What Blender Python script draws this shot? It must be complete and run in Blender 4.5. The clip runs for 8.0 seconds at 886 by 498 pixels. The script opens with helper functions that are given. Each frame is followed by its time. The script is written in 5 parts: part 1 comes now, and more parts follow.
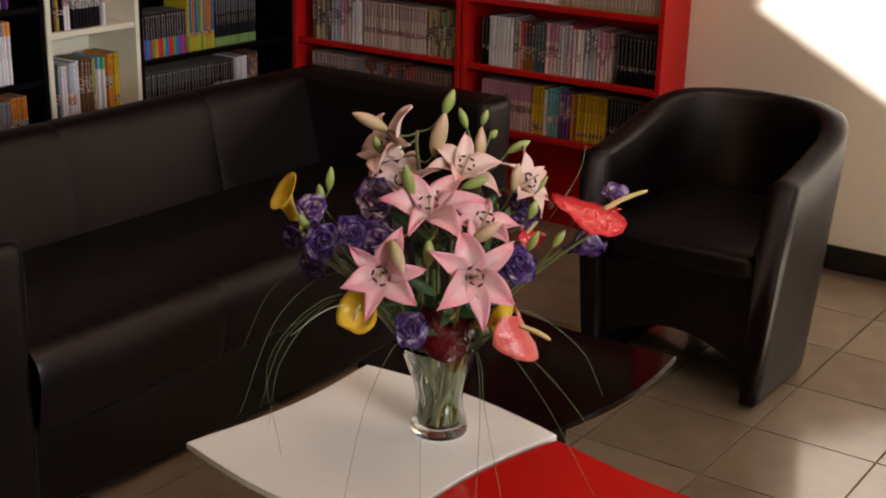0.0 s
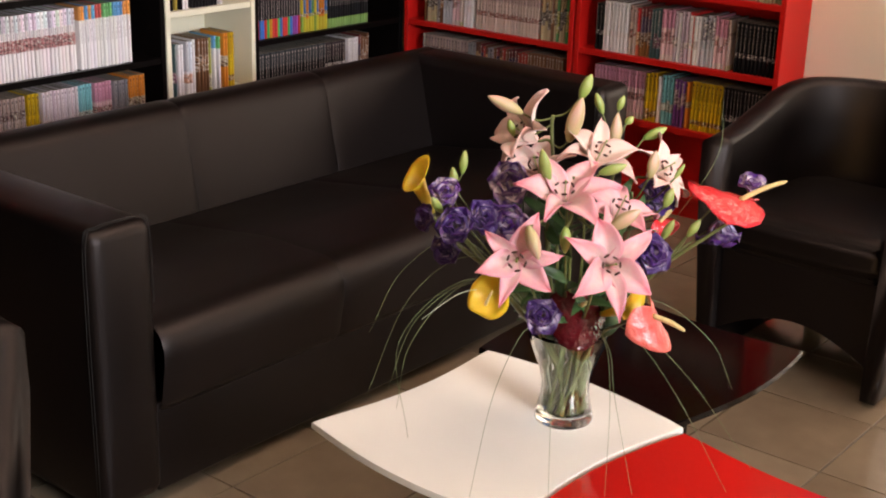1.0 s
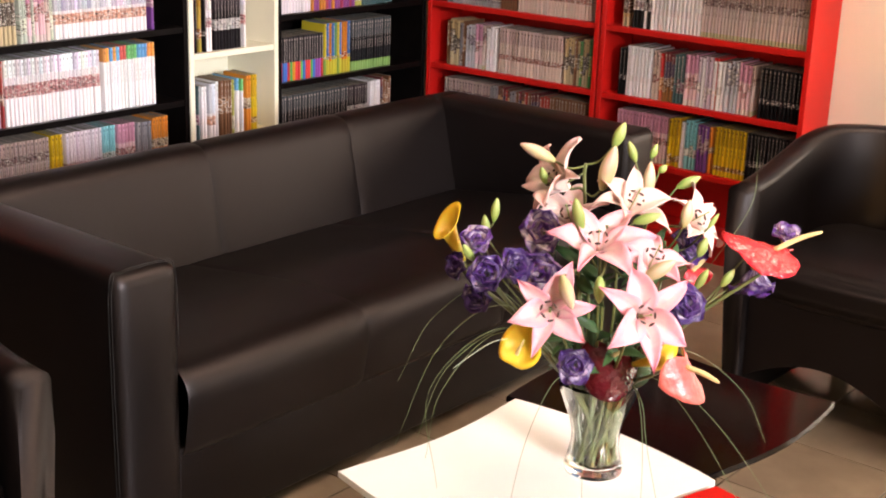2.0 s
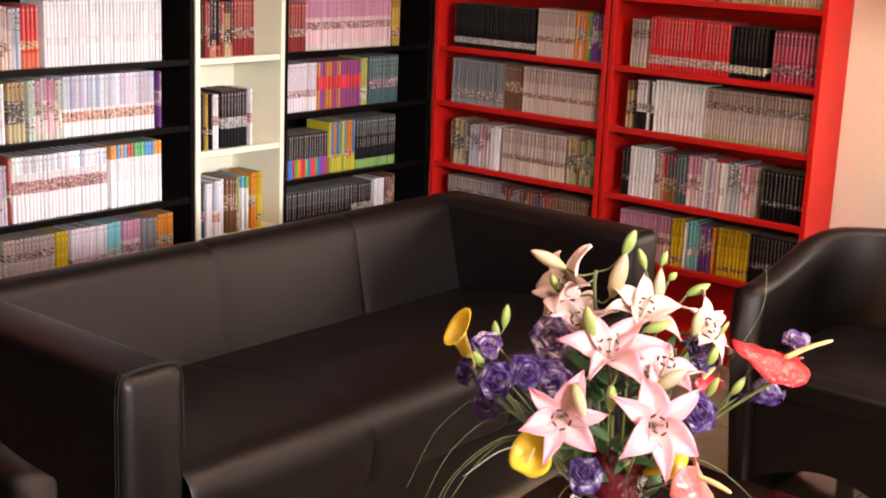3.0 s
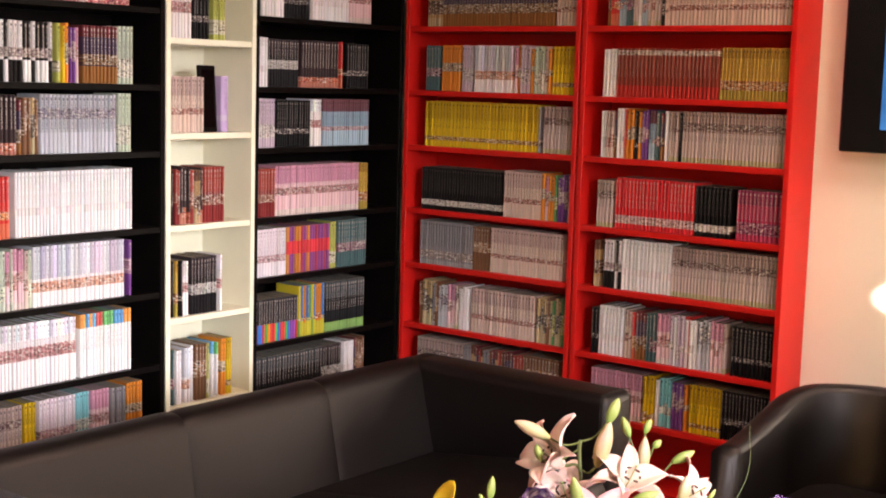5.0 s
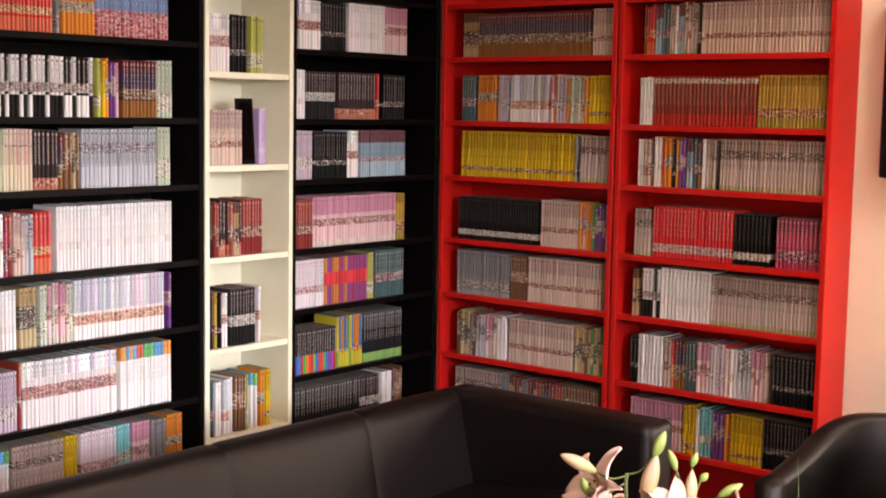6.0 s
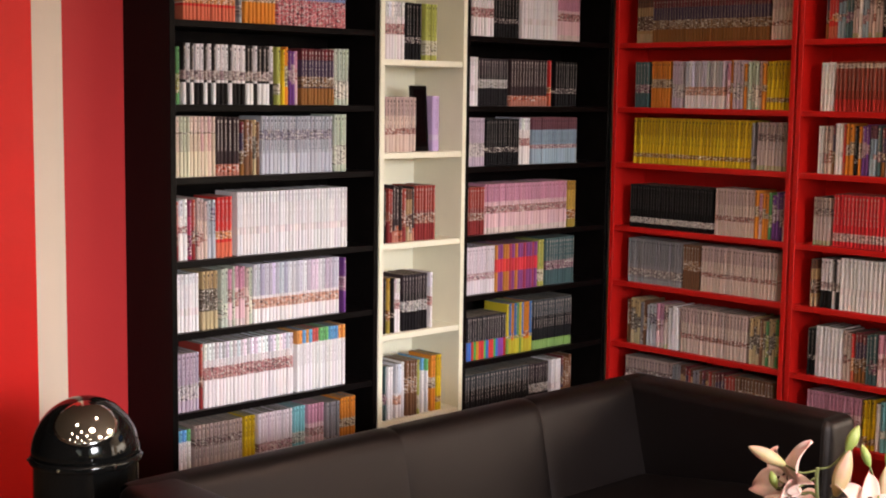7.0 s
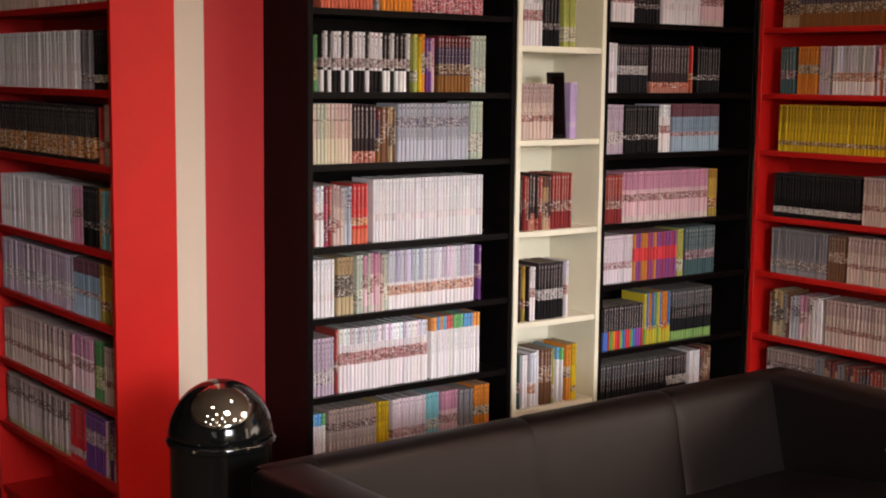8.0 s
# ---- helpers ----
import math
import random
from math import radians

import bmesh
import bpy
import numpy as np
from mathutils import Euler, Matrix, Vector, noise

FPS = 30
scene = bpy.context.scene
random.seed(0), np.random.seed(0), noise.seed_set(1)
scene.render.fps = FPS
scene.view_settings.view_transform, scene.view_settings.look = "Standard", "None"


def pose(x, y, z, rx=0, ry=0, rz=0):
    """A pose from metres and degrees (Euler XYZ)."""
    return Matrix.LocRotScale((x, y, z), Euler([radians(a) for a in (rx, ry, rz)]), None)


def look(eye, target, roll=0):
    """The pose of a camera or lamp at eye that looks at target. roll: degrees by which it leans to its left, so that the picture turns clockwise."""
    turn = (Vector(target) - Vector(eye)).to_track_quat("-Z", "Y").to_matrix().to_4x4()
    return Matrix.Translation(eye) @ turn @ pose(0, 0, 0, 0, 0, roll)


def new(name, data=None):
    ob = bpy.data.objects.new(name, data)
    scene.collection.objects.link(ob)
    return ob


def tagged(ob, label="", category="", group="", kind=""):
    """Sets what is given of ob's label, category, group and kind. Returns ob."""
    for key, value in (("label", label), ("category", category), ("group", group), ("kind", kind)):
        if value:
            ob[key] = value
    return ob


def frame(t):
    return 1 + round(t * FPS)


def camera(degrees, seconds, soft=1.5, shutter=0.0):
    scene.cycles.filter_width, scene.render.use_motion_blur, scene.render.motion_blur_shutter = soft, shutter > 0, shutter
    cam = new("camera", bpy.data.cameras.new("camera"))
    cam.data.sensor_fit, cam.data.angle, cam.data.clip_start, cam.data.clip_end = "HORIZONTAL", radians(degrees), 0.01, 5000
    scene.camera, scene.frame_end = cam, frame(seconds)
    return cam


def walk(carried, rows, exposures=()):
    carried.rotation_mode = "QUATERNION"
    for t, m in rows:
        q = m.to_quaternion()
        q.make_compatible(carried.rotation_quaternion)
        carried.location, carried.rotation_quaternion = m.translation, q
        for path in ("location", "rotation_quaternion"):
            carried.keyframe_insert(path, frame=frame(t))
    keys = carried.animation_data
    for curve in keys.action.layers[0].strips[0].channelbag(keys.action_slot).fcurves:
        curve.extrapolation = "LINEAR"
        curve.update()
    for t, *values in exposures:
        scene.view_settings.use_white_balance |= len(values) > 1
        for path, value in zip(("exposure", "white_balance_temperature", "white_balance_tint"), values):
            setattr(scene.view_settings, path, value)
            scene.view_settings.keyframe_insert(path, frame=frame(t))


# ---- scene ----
cam = camera(36.5, 8.0, soft=2.0)
# seconds, eye, target, roll
ROWS = [
    (0, (0.0339, -0.0172, 1.4491), (-1.0443, 1.5425, 0.8131), 1.52),
    (0.5, (-0.0063, -0.0323, 1.4431), (-1.1539, 1.4692, 0.7884), 1.58),
    (1, (-0.0345, -0.0437, 1.4409), (-1.2121, 1.4316, 0.7800), 1.72),
    (2.5, (-0.0823, -0.0446, 1.4540), (-1.3039, 1.4414, 0.9070), 2.30),
    (3, (-0.0902, -0.0551, 1.4670), (-1.3204, 1.4490, 0.9936), 2.39),
    (3.5, (-0.0949, -0.0636, 1.4773), (-1.3209, 1.4644, 1.0747), 2.04),
    (4, (-0.1010, -0.0692, 1.4851), (-1.3249, 1.4764, 1.1489), 1.59),
    (4.5, (-0.1103, -0.0707, 1.4891), (-1.3202, 1.4967, 1.2077), 1.47),
    (6, (-0.1331, -0.0848, 1.5036), (-1.3916, 1.4556, 1.2959), 1.00),
    (6.5, (-0.1469, -0.0920, 1.5041), (-1.4634, 1.3986, 1.2921), 0.82),
    (7, (-0.1650, -0.1104, 1.5000), (-1.5963, 1.2676, 1.2707), 0.79),
    (7.5, (-0.1644, -0.1247, 1.5030), (-1.6657, 1.1733, 1.2554), 0.50),
    (8, (-0.1623, -0.0730, 1.5062), (-1.7315, 1.1407, 1.2526), 0.66),
]
EXPOSURES = [(0.0, 0.68), (0.5, 0.93), (1.0, 1.62), (1.2, 1.88), (2.3, 2.36), (4.5, 2.36), (6.0, 2.25), (8.0, 1.8)]
walk(cam, [(t, look(eye, target, roll)) for t, eye, target, roll in ROWS], EXPOSURES)

# ---- the plan, in metres ----
WALL_W, WALL_N = -3.777, 4.207          # faces of the west and north walls
WALL_E, WALL_S = 2.6, -2.6
CEIL = 2.85
FRONT_W, FRONT_N = -3.52, 4.010        # fronts of the bookcases
TABLE_Z = 0.399

# ---- world, sun and lamps ----
world = bpy.data.worlds.new("world")
scene.world = world
world.use_nodes = True
sky = world.node_tree.nodes.new("ShaderNodeTexSky")
sky.sky_type, sky.sun_disc = "NISHITA", False
sky.sun_elevation, sky.sun_rotation = radians(8.2), radians(163)
world.node_tree.nodes["Background"].inputs[1].default_value = 0.06
world.node_tree.links.new(sky.outputs[0], world.node_tree.nodes["Background"].inputs[0])

SUN_WAY = Vector((-0.30, 1.0, -0.15)).normalized()
sun = new("sun", bpy.data.lights.new("sun", "SUN"))
sun.data.energy, sun.data.angle, sun.data.color = 5.0, radians(0.5), (1.0, 0.93, 0.84)
sun.rotation_mode = "QUATERNION"
sun.rotation_quaternion = SUN_WAY.to_track_quat("-Z", "Y")


def area_lamp(name, m, w, h, watts, color):
    ob = new(name, bpy.data.lights.new(name, "AREA"))
    ob.data.shape, ob.data.size, ob.data.size_y = "RECTANGLE", w, h
    ob.data.energy, ob.data.color = watts, color
    ob.matrix_world = m
    return ob


# daylight in the window opening of the east wall
area_lamp("window_daylight", look((2.5, 0.6, 1.9), (-3.5, 2.6, 0.45)), 1.4, 0.9, 4.6, (0.97, 0.97, 1.0)).data.spread = radians(36)


# ---- materials ----
def mat(name, color=(0.5, 0.5, 0.5), rough=0.5, metal=0.0):
    m = bpy.data.materials.new(name)
    m.use_nodes = True
    b = m.node_tree.nodes["Principled BSDF"]
    b.inputs["Base Color"].default_value = (*color, 1)
    b.inputs["Roughness"].default_value = rough
    b.inputs["Metallic"].default_value = metal
    return m


def node(m, kind, **ins):
    n = m.node_tree.nodes.new("ShaderNode" + kind)
    for k, v in ins.items():
        n.inputs[k.replace("_", " ")].default_value = v
    return n


def link(m, a, b):
    m.node_tree.links.new(a, b)


def bsdf(m):
    return m.node_tree.nodes["Principled BSDF"]


def surface(name, color, rough, scale=30.0, vary=0.12, bump=0.1, fine=200.0, metal=0.0, rvary=0.1, dist=0.002):
    """Colour with broad blotches, fine grain, uneven gloss and a fine relief."""
    m = mat(name, color, rough, metal)
    co = node(m, "TexCoord")
    n1 = node(m, "TexNoise", Scale=scale, Detail=5.0)
    n2 = node(m, "TexNoise", Scale=fine, Detail=3.0)
    link(m, co.outputs["Object"], n1.inputs["Vector"])
    link(m, co.outputs["Object"], n2.inputs["Vector"])
    hsv = node(m, "HueSaturation", Color=(*color, 1))
    mp = node(m, "MapRange")
    mp.inputs["From Min"].default_value, mp.inputs["From Max"].default_value = 0.3, 0.7
    mp.inputs["To Min"].default_value, mp.inputs["To Max"].default_value = 1 - vary, 1 + vary
    link(m, n1.outputs["Fac"], mp.inputs["Value"])
    link(m, mp.outputs[0], hsv.inputs["Value"])
    link(m, hsv.outputs[0], bsdf(m).inputs["Base Color"])
    mr = node(m, "MapRange")
    mr.inputs["To Min"].default_value, mr.inputs["To Max"].default_value = max(0.02, rough - rvary), min(1, rough + rvary)
    link(m, n1.outputs["Fac"], mr.inputs["Value"])
    link(m, mr.outputs[0], bsdf(m).inputs["Roughness"])
    bp = node(m, "Bump", Strength=bump, Distance=dist)
    link(m, n2.outputs["Fac"], bp.inputs["Height"])
    link(m, bp.outputs[0], bsdf(m).inputs["Normal"])
    return m


M_WALL = surface("wall_paint", (0.92, 0.87, 0.80), 0.8, 3, 0.03, 0.15, 120)
M_REDWALL = surface("red_wall_paint", (0.46, 0.014, 0.016), 0.6, 3, 0.05, 0.15, 120)
M_STRIPE = surface("cream_stripe_paint", (0.66, 0.54, 0.44), 0.7, 3, 0.04, 0.15, 120)
# unseen walls and ceiling, coloured dark to hold down the bounce light
M_FARWALL = surface("unseen_wall_dark", (0.07, 0.045, 0.036), 0.8, 3, 0.05, 0.15, 120)
M_CEIL = surface("dark_ceiling", (0.32, 0.29, 0.26), 0.9, 3, 0.02, 0.1, 100)
M_BLACKBASE = surface("black_skirting", (0.012, 0.011, 0.011), 0.4, 8, 0.2, 0.1, 150)
M_RED = surface("red_laminate", (0.60, 0.012, 0.010), 0.42, 6, 0.06, 0.06, 300)
bsdf(M_RED).inputs["Specular IOR Level"].default_value = 0.3
M_DARK = surface("black_brown_laminate", (0.0045, 0.0034, 0.0034), 0.36, 20, 0.3, 0.15, 90)
bsdf(M_DARK).inputs["Specular IOR Level"].default_value = 0.07
M_WHITE = surface("cream_laminate", (0.80, 0.75, 0.60), 0.4, 6, 0.04, 0.05, 200)
M_LEATHER = surface("black_leather", (0.0020, 0.0012, 0.0012), 0.43, 5, 0.25, 0.35, 420, 0.0, 0.06, 0.001)
bsdf(M_LEATHER).inputs["Specular IOR Level"].default_value = 0.38
bsdf(M_LEATHER).inputs["Specular Tint"].default_value = (1.0, 0.86, 0.86, 1)
M_SEAM = surface("black_thread", (0.010, 0.009, 0.009), 0.6, 60, 0.2, 0.3, 600)
M_TWHITE = surface("white_lacquer", (0.90, 0.87, 0.82), 0.22, 4, 0.02, 0.02, 200, 0, 0.05)
M_TRED = surface("red_lacquer", (0.52, 0.010, 0.008), 0.16, 4, 0.03, 0.02, 200, 0, 0.04)
M_TBLACK = surface("black_lacquer", (0.003, 0.0018, 0.002), 0.10, 4, 0.1, 0.02, 200, 0, 0.03)
bsdf(M_TBLACK).inputs["Specular IOR Level"].default_value = 0.16
M_STEEL = surface("brushed_steel", (0.6, 0.6, 0.6), 0.25, 20, 0.05, 0.05, 300, 1.0)
M_CHROME = mat("chrome", (0.85, 0.84, 0.82), 0.07, 1.0)
M_BIN = surface("black_gloss_enamel", (0.006, 0.006, 0.006), 0.09, 4, 0.1, 0.02, 300, 0, 0.03)
M_TVCASE = surface("black_gloss_plastic", (0.008, 0.008, 0.009), 0.2, 5, 0.1, 0.02, 300)
M_GROUT = surface("dark_grout", (0.10, 0.075, 0.06), 0.9, 40, 0.2, 0.4, 300)


def tile_material():
    m = surface("beige_floor_tile", (0.33, 0.26, 0.19), 0.14, 9, 0.10, 0.03, 60, 0, 0.06)
    hsv = [n for n in m.node_tree.nodes if n.bl_idname == "ShaderNodeHueSaturation"][0]
    info = node(m, "ObjectInfo")
    ramp = node(m, "MixRGB")
    ramp.inputs[1].default_value, ramp.inputs[2].default_value = (0.20, 0.150, 0.105, 1), (0.25, 0.195, 0.14, 1)
    link(m, info.outputs["Random"], ramp.inputs[0])
    link(m, ramp.outputs[0], hsv.inputs["Color"])
    bsdf(m).inputs["Specular IOR Level"].default_value = 0.9
    return m


M_TILE = tile_material()


def book_material():
    """Printed spines: colour, picture band and title come from the mesh's attributes, v runs up the spine."""
    m = mat("printed_book", (0.5, 0.5, 0.5), 0.45)
    bsdf(m).inputs["Specular IOR Level"].default_value = 0.12
    c1 = node(m, "Attribute"); c1.attribute_name = "base_colour"
    c2 = node(m, "Attribute"); c2.attribute_name = "band_colour"
    pa = node(m, "Attribute"); pa.attribute_name = "print"
    uv = node(m, "UVMap"); uv.uv_map = "spine"
    sx = node(m, "SeparateXYZ"); link(m, uv.outputs[0], sx.inputs[0])
    sp = node(m, "SeparateColor"); link(m, pa.outputs["Color"], sp.inputs[0])

    def math_(op, a, b):
        n = node(m, "Math"); n.operation = op
        for i, v in enumerate((a, b)):
            if isinstance(v, (int, float)):
                n.inputs[i].default_value = v
            else:
                link(m, v, n.inputs[i])
        return n.outputs[0]
    u, v = sx.outputs[0], sx.outputs[1]
    lo, hi, style = sp.outputs[0], sp.outputs[1], sp.outputs[2]
    inside = math_("MULTIPLY", math_("GREATER_THAN", v, lo), math_("LESS_THAN", v, hi))
    seed = math_("MULTIPLY", c1.outputs["Alpha"], 50.0)
    fr = math_("FRACT", u, 0.0)
    # zones shared by all volumes of a series: a head and a foot in colours of their own
    c3 = node(m, "Attribute"); c3.attribute_name = "head_colour"
    c4 = node(m, "Attribute"); c4.attribute_name = "foot_colour"
    inhead = math_("GREATER_THAN", v, c3.outputs["Alpha"])
    infoot = math_("LESS_THAN", v, c4.outputs["Alpha"])
    # picture band: a collage that runs on from spine to spine
    cv = node(m, "CombineXYZ")
    link(m, math_("MULTIPLY", u, 2.3), cv.inputs[0]); link(m, math_("MULTIPLY", v, 30.0), cv.inputs[1])
    pic = node(m, "TexVoronoi", Scale=1.9)
    link(m, cv.outputs[0], pic.inputs["Vector"])
    sep = node(m, "SeparateColor"); link(m, pic.outputs["Color"], sep.inputs[0])
    picr = node(m, "MapRange"); picr.inputs["From Min"].default_value, picr.inputs["From Max"].default_value = 0.30, 0.90
    link(m, sep.outputs[1], picr.inputs["Value"])
    picture = math_("MULTIPLY", picr.outputs[0], c2.outputs["Alpha"])      # plain bands carry no picture
    dark = node(m, "MixRGB"); dark.blend_type = "MIX"
    link(m, math_("GREATER_THAN", sep.outputs[0], 0.55), dark.inputs[0])
    dark.inputs[1].default_value, dark.inputs[2].default_value = (0.03, 0.016, 0.018, 1), (0.76, 0.68, 0.62, 1)
    band = node(m, "MixRGB"); link(m, picture, band.inputs[0])
    link(m, c2.outputs["Color"], band.inputs[1]); link(m, dark.outputs[0], band.inputs[2])
    mix1 = node(m, "MixRGB"); link(m, math_("MULTIPLY", inside, 0.92), mix1.inputs[0])
    ft = node(m, "MixRGB"); link(m, infoot, ft.inputs[0])
    link(m, c1.outputs["Color"], ft.inputs[1]); link(m, c4.outputs["Color"], ft.inputs[2])
    hd = node(m, "MixRGB"); link(m, inhead, hd.inputs[0])
    link(m, ft.outputs[0], hd.inputs[1]); link(m, c3.outputs["Color"], hd.inputs[2])
    link(m, hd.outputs[0], mix1.inputs[1]); link(m, band.outputs[0], mix1.inputs[2])
    # title: a column of small glyph marks
    col = math_("MULTIPLY", math_("GREATER_THAN", fr, 0.30), math_("LESS_THAN", fr, 0.70))
    cg = node(m, "CombineXYZ")
    link(m, math_("ADD", math_("MULTIPLY", fr, 2.6), math_("MULTIPLY", seed, 11.0)), cg.inputs[0]); link(m, math_("MULTIPLY", v, 30.0), cg.inputs[1])
    gl = node(m, "TexNoise", Scale=1.6, Detail=2.0)
    link(m, cg.outputs[0], gl.inputs["Vector"])
    glyph = math_("GREATER_THAN", gl.outputs["Fac"], 0.51)
    zone = math_("MULTIPLY", math_("GREATER_THAN", v, 0.42), math_("LESS_THAN", v, 0.88))
    num = math_("MULTIPLY", math_("GREATER_THAN", v, 0.9), math_("LESS_THAN", v, 0.95))
    ink = math_("MULTIPLY", math_("MULTIPLY", math_("MAXIMUM", math_("MULTIPLY", zone, glyph), num), col), style)
    lum = node(m, "RGBToBW"); link(m, c1.outputs["Color"], lum.inputs[0])
    inkc = node(m, "MixRGB"); link(m, math_("LESS_THAN", lum.outputs[0], 0.16), inkc.inputs[0])
    inkc.inputs[1].default_value, inkc.inputs[2].default_value = (0.030, 0.022, 0.028, 1), (0.42, 0.36, 0.34, 1)
    mix2 = node(m, "MixRGB"); link(m, ink, mix2.inputs[0])
    link(m, mix1.outputs[0], mix2.inputs[1]); link(m, inkc.outputs[0], mix2.inputs[2])
    link(m, mix2.outputs[0], bsdf(m).inputs["Base Color"])
    return m


M_BOOK = book_material()
# page edges, with the shade of the shelf above put into their colour
M_PAGES = surface("pages_in_shade", (0.18, 0.15, 0.12), 0.9, 30, 0.1, 0.2, 500)


# ---- mesh helpers ----
def part(name, bm, material, parent=None, label="", smooth=False):
    me = bpy.data.meshes.new(name)
    bm.to_mesh(me)
    bm.free()
    if smooth:
        for f in me.polygons:
            f.use_smooth = True
    for k in (material if isinstance(material, (list, tuple)) else [material]):
        me.materials.append(k)
    ob = new(name, me)
    if parent is not None:
        ob.parent = parent
    if label:
        ob["label"] = label
    return ob


def box(x0, x1, y0, y1, z0, z1, bevel=0.0, seg=1, bm=None):
    b = bmesh.new()
    bmesh.ops.create_cube(b, size=1.0)
    for v in b.verts:
        v.co = Vector((x0 + (v.co.x + 0.5) * (x1 - x0), y0 + (v.co.y + 0.5) * (y1 - y0), z0 + (v.co.z + 0.5) * (z1 - z0)))
    if bevel:
        bmesh.ops.bevel(b, geom=b.edges[:], offset=bevel, segments=seg, profile=0.6, affect="EDGES")
    if bm is None:
        return b
    me = bpy.data.meshes.new("tmp")
    b.to_mesh(me)
    b.free()
    bm.from_mesh(me)
    bpy.data.meshes.remove(me)
    return bm


def thing(name, label, category, m=None, group="", kind=""):
    ob = new(name)
    ob.empty_display_size = 0.1
    if m is not None:
        ob.matrix_world = m
    return tagged(ob, label, category, group, kind)


def structure(name, bm, material, label=""):
    return tagged(part(name, bm, material), label, "", "", "structure")


def lathe(profile, steps=32, cap=True):
    """A body of revolution about z from (radius, height) pairs."""
    bm = bmesh.new()
    rings = []
    for r, z in profile:
        rings.append([bm.verts.new((r * math.cos(a), r * math.sin(a), z)) for a in [2 * math.pi * i / steps for i in range(steps)]])
    for a, b in zip(rings, rings[1:]):
        for i in range(steps):
            j = (i + 1) % steps
            bm.faces.new((a[i], a[j], b[j], b[i]))
    if cap:
        bm.faces.new(rings[0][::-1])
        bm.faces.new(rings[-1])
    return bm


def tube(points, radii, steps=8, bm=None, cap=True):
    """A round tapered rod along a line of points."""
    bm = bm or bmesh.new()
    pts = [Vector(p) for p in points]
    rings = []
    up = Vector((0.31, 0.17, 0.93))
    for i, p in enumerate(pts):
        d = (pts[min(i + 1, len(pts) - 1)] - pts[max(i - 1, 0)]).normalized()
        a = d.cross(up).normalized()
        b = d.cross(a)
        r = radii[i] if isinstance(radii, (list, tuple)) else radii
        rings.append([bm.verts.new(p + r * (math.cos(t) * a + math.sin(t) * b)) for t in [2 * math.pi * k / steps for k in range(steps)]])
    for a, b in zip(rings, rings[1:]):
        for i in range(steps):
            j = (i + 1) % steps
            bm.faces.new((a[i], a[j], b[j], b[i]))
    if cap:
        bm.faces.new(rings[0][::-1])
        bm.faces.new(rings[-1])
    return bm


def curve_points(ctrl, n=16):
    """A smooth line through control points (Catmull-Rom)."""
    c = [Vector(p) for p in ctrl]
    c = [2 * c[0] - c[1]] + c + [2 * c[-1] - c[-2]]
    out = []
    for i in range(1, len(c) - 2):
        for k in range(n):
            t = k / n
            a, b, d, e = c[i - 1], c[i], c[i + 1], c[i + 2]
            out.append(0.5 * ((2 * b) + (d - a) * t + (2 * a - 5 * b + 4 * d - e) * t * t + (3 * b - a - 3 * d + e) * t ** 3))
    out.append(c[-2])
    return out


# ---- the room ----
T = 0.15
structure("floor", box(-7.5, WALL_E + 1, WALL_S - 1, WALL_N + T, -0.10, -0.006), M_GROUT, "dark grout bed under the floor tiles")
structure("wall_north", box(WALL_W - T, WALL_E + T, WALL_N, WALL_N + T, 0, CEIL), M_WALL, "plain warm white painted wall")
structure("wall_west", box(WALL_W - T, WALL_W, 1.687, WALL_N, 0, CEIL), M_REDWALL, "red painted wall with a cream stripe")
structure("wall_return", box(-7.5, WALL_W - T, 1.687, 1.687 + T, 0, CEIL), M_REDWALL, "red painted wall behind the red bookcase")
structure("trim", box(WALL_W, WALL_W + 0.003, 1.690, 1.818, 0, CEIL), M_STRIPE, "cream vertical stripe painted on the red wall")
structure("ceiling", box(-7.5, WALL_E + T, WALL_S - T, WALL_N + T, CEIL, CEIL + 0.1), M_CEIL, "plain dark ceiling out of view, coloured to cut bounce light")
structure("wall_far_west", box(-7.5 - T, -7.5, WALL_S - T, WALL_N + T, 0, CEIL), M_FARWALL, "plain painted wall")


M_PANEL = mat("lit_diffuser", (0.9, 0.9, 0.9), 0.5)
bsdf(M_PANEL).inputs["Emission Color"].default_value = (1.0, 0.75, 0.575, 1)
bsdf(M_PANEL).inputs["Emission Strength"].default_value = 8.7
for px_, py_, half_ in ((-1.15, 1.2, .225), (0.3, 1.9, .18), (1.7, 1.9, .15), (-2.3, 2.0, .07), (-0.60, 3.30, .28), (0.8, 3.0, .18),
                        (-2.4, 0.4, .07), (-1.5, 0.2, .07), (-0.6, 0.4, .07), (0.3, 0.4, .07), (-2.0, -0.7, .07), (-1.1, -0.7, .07), (-0.2, -0.7, .07), (0.7, -0.7, .07), (-1.5, -1.8, .07), (-0.5, -1.8, .07), (0.5, -1.8, .07)):
    lamp_ = thing("ceiling_light", "square lit ceiling light panel" if half_ > 0.1 else "small square lit ceiling light", "ceiling light", pose(px_, py_, CEIL), "ceiling lights")
    part("frame", box(-half_ - 0.02, half_ + 0.02, -half_ - 0.02, half_ + 0.02, -0.022, -0.001, 0.003), M_STEEL, lamp_)
    part("diffuser", box(-half_, half_, -half_, half_, -0.026, -0.0225, 0.001), M_PANEL, lamp_)


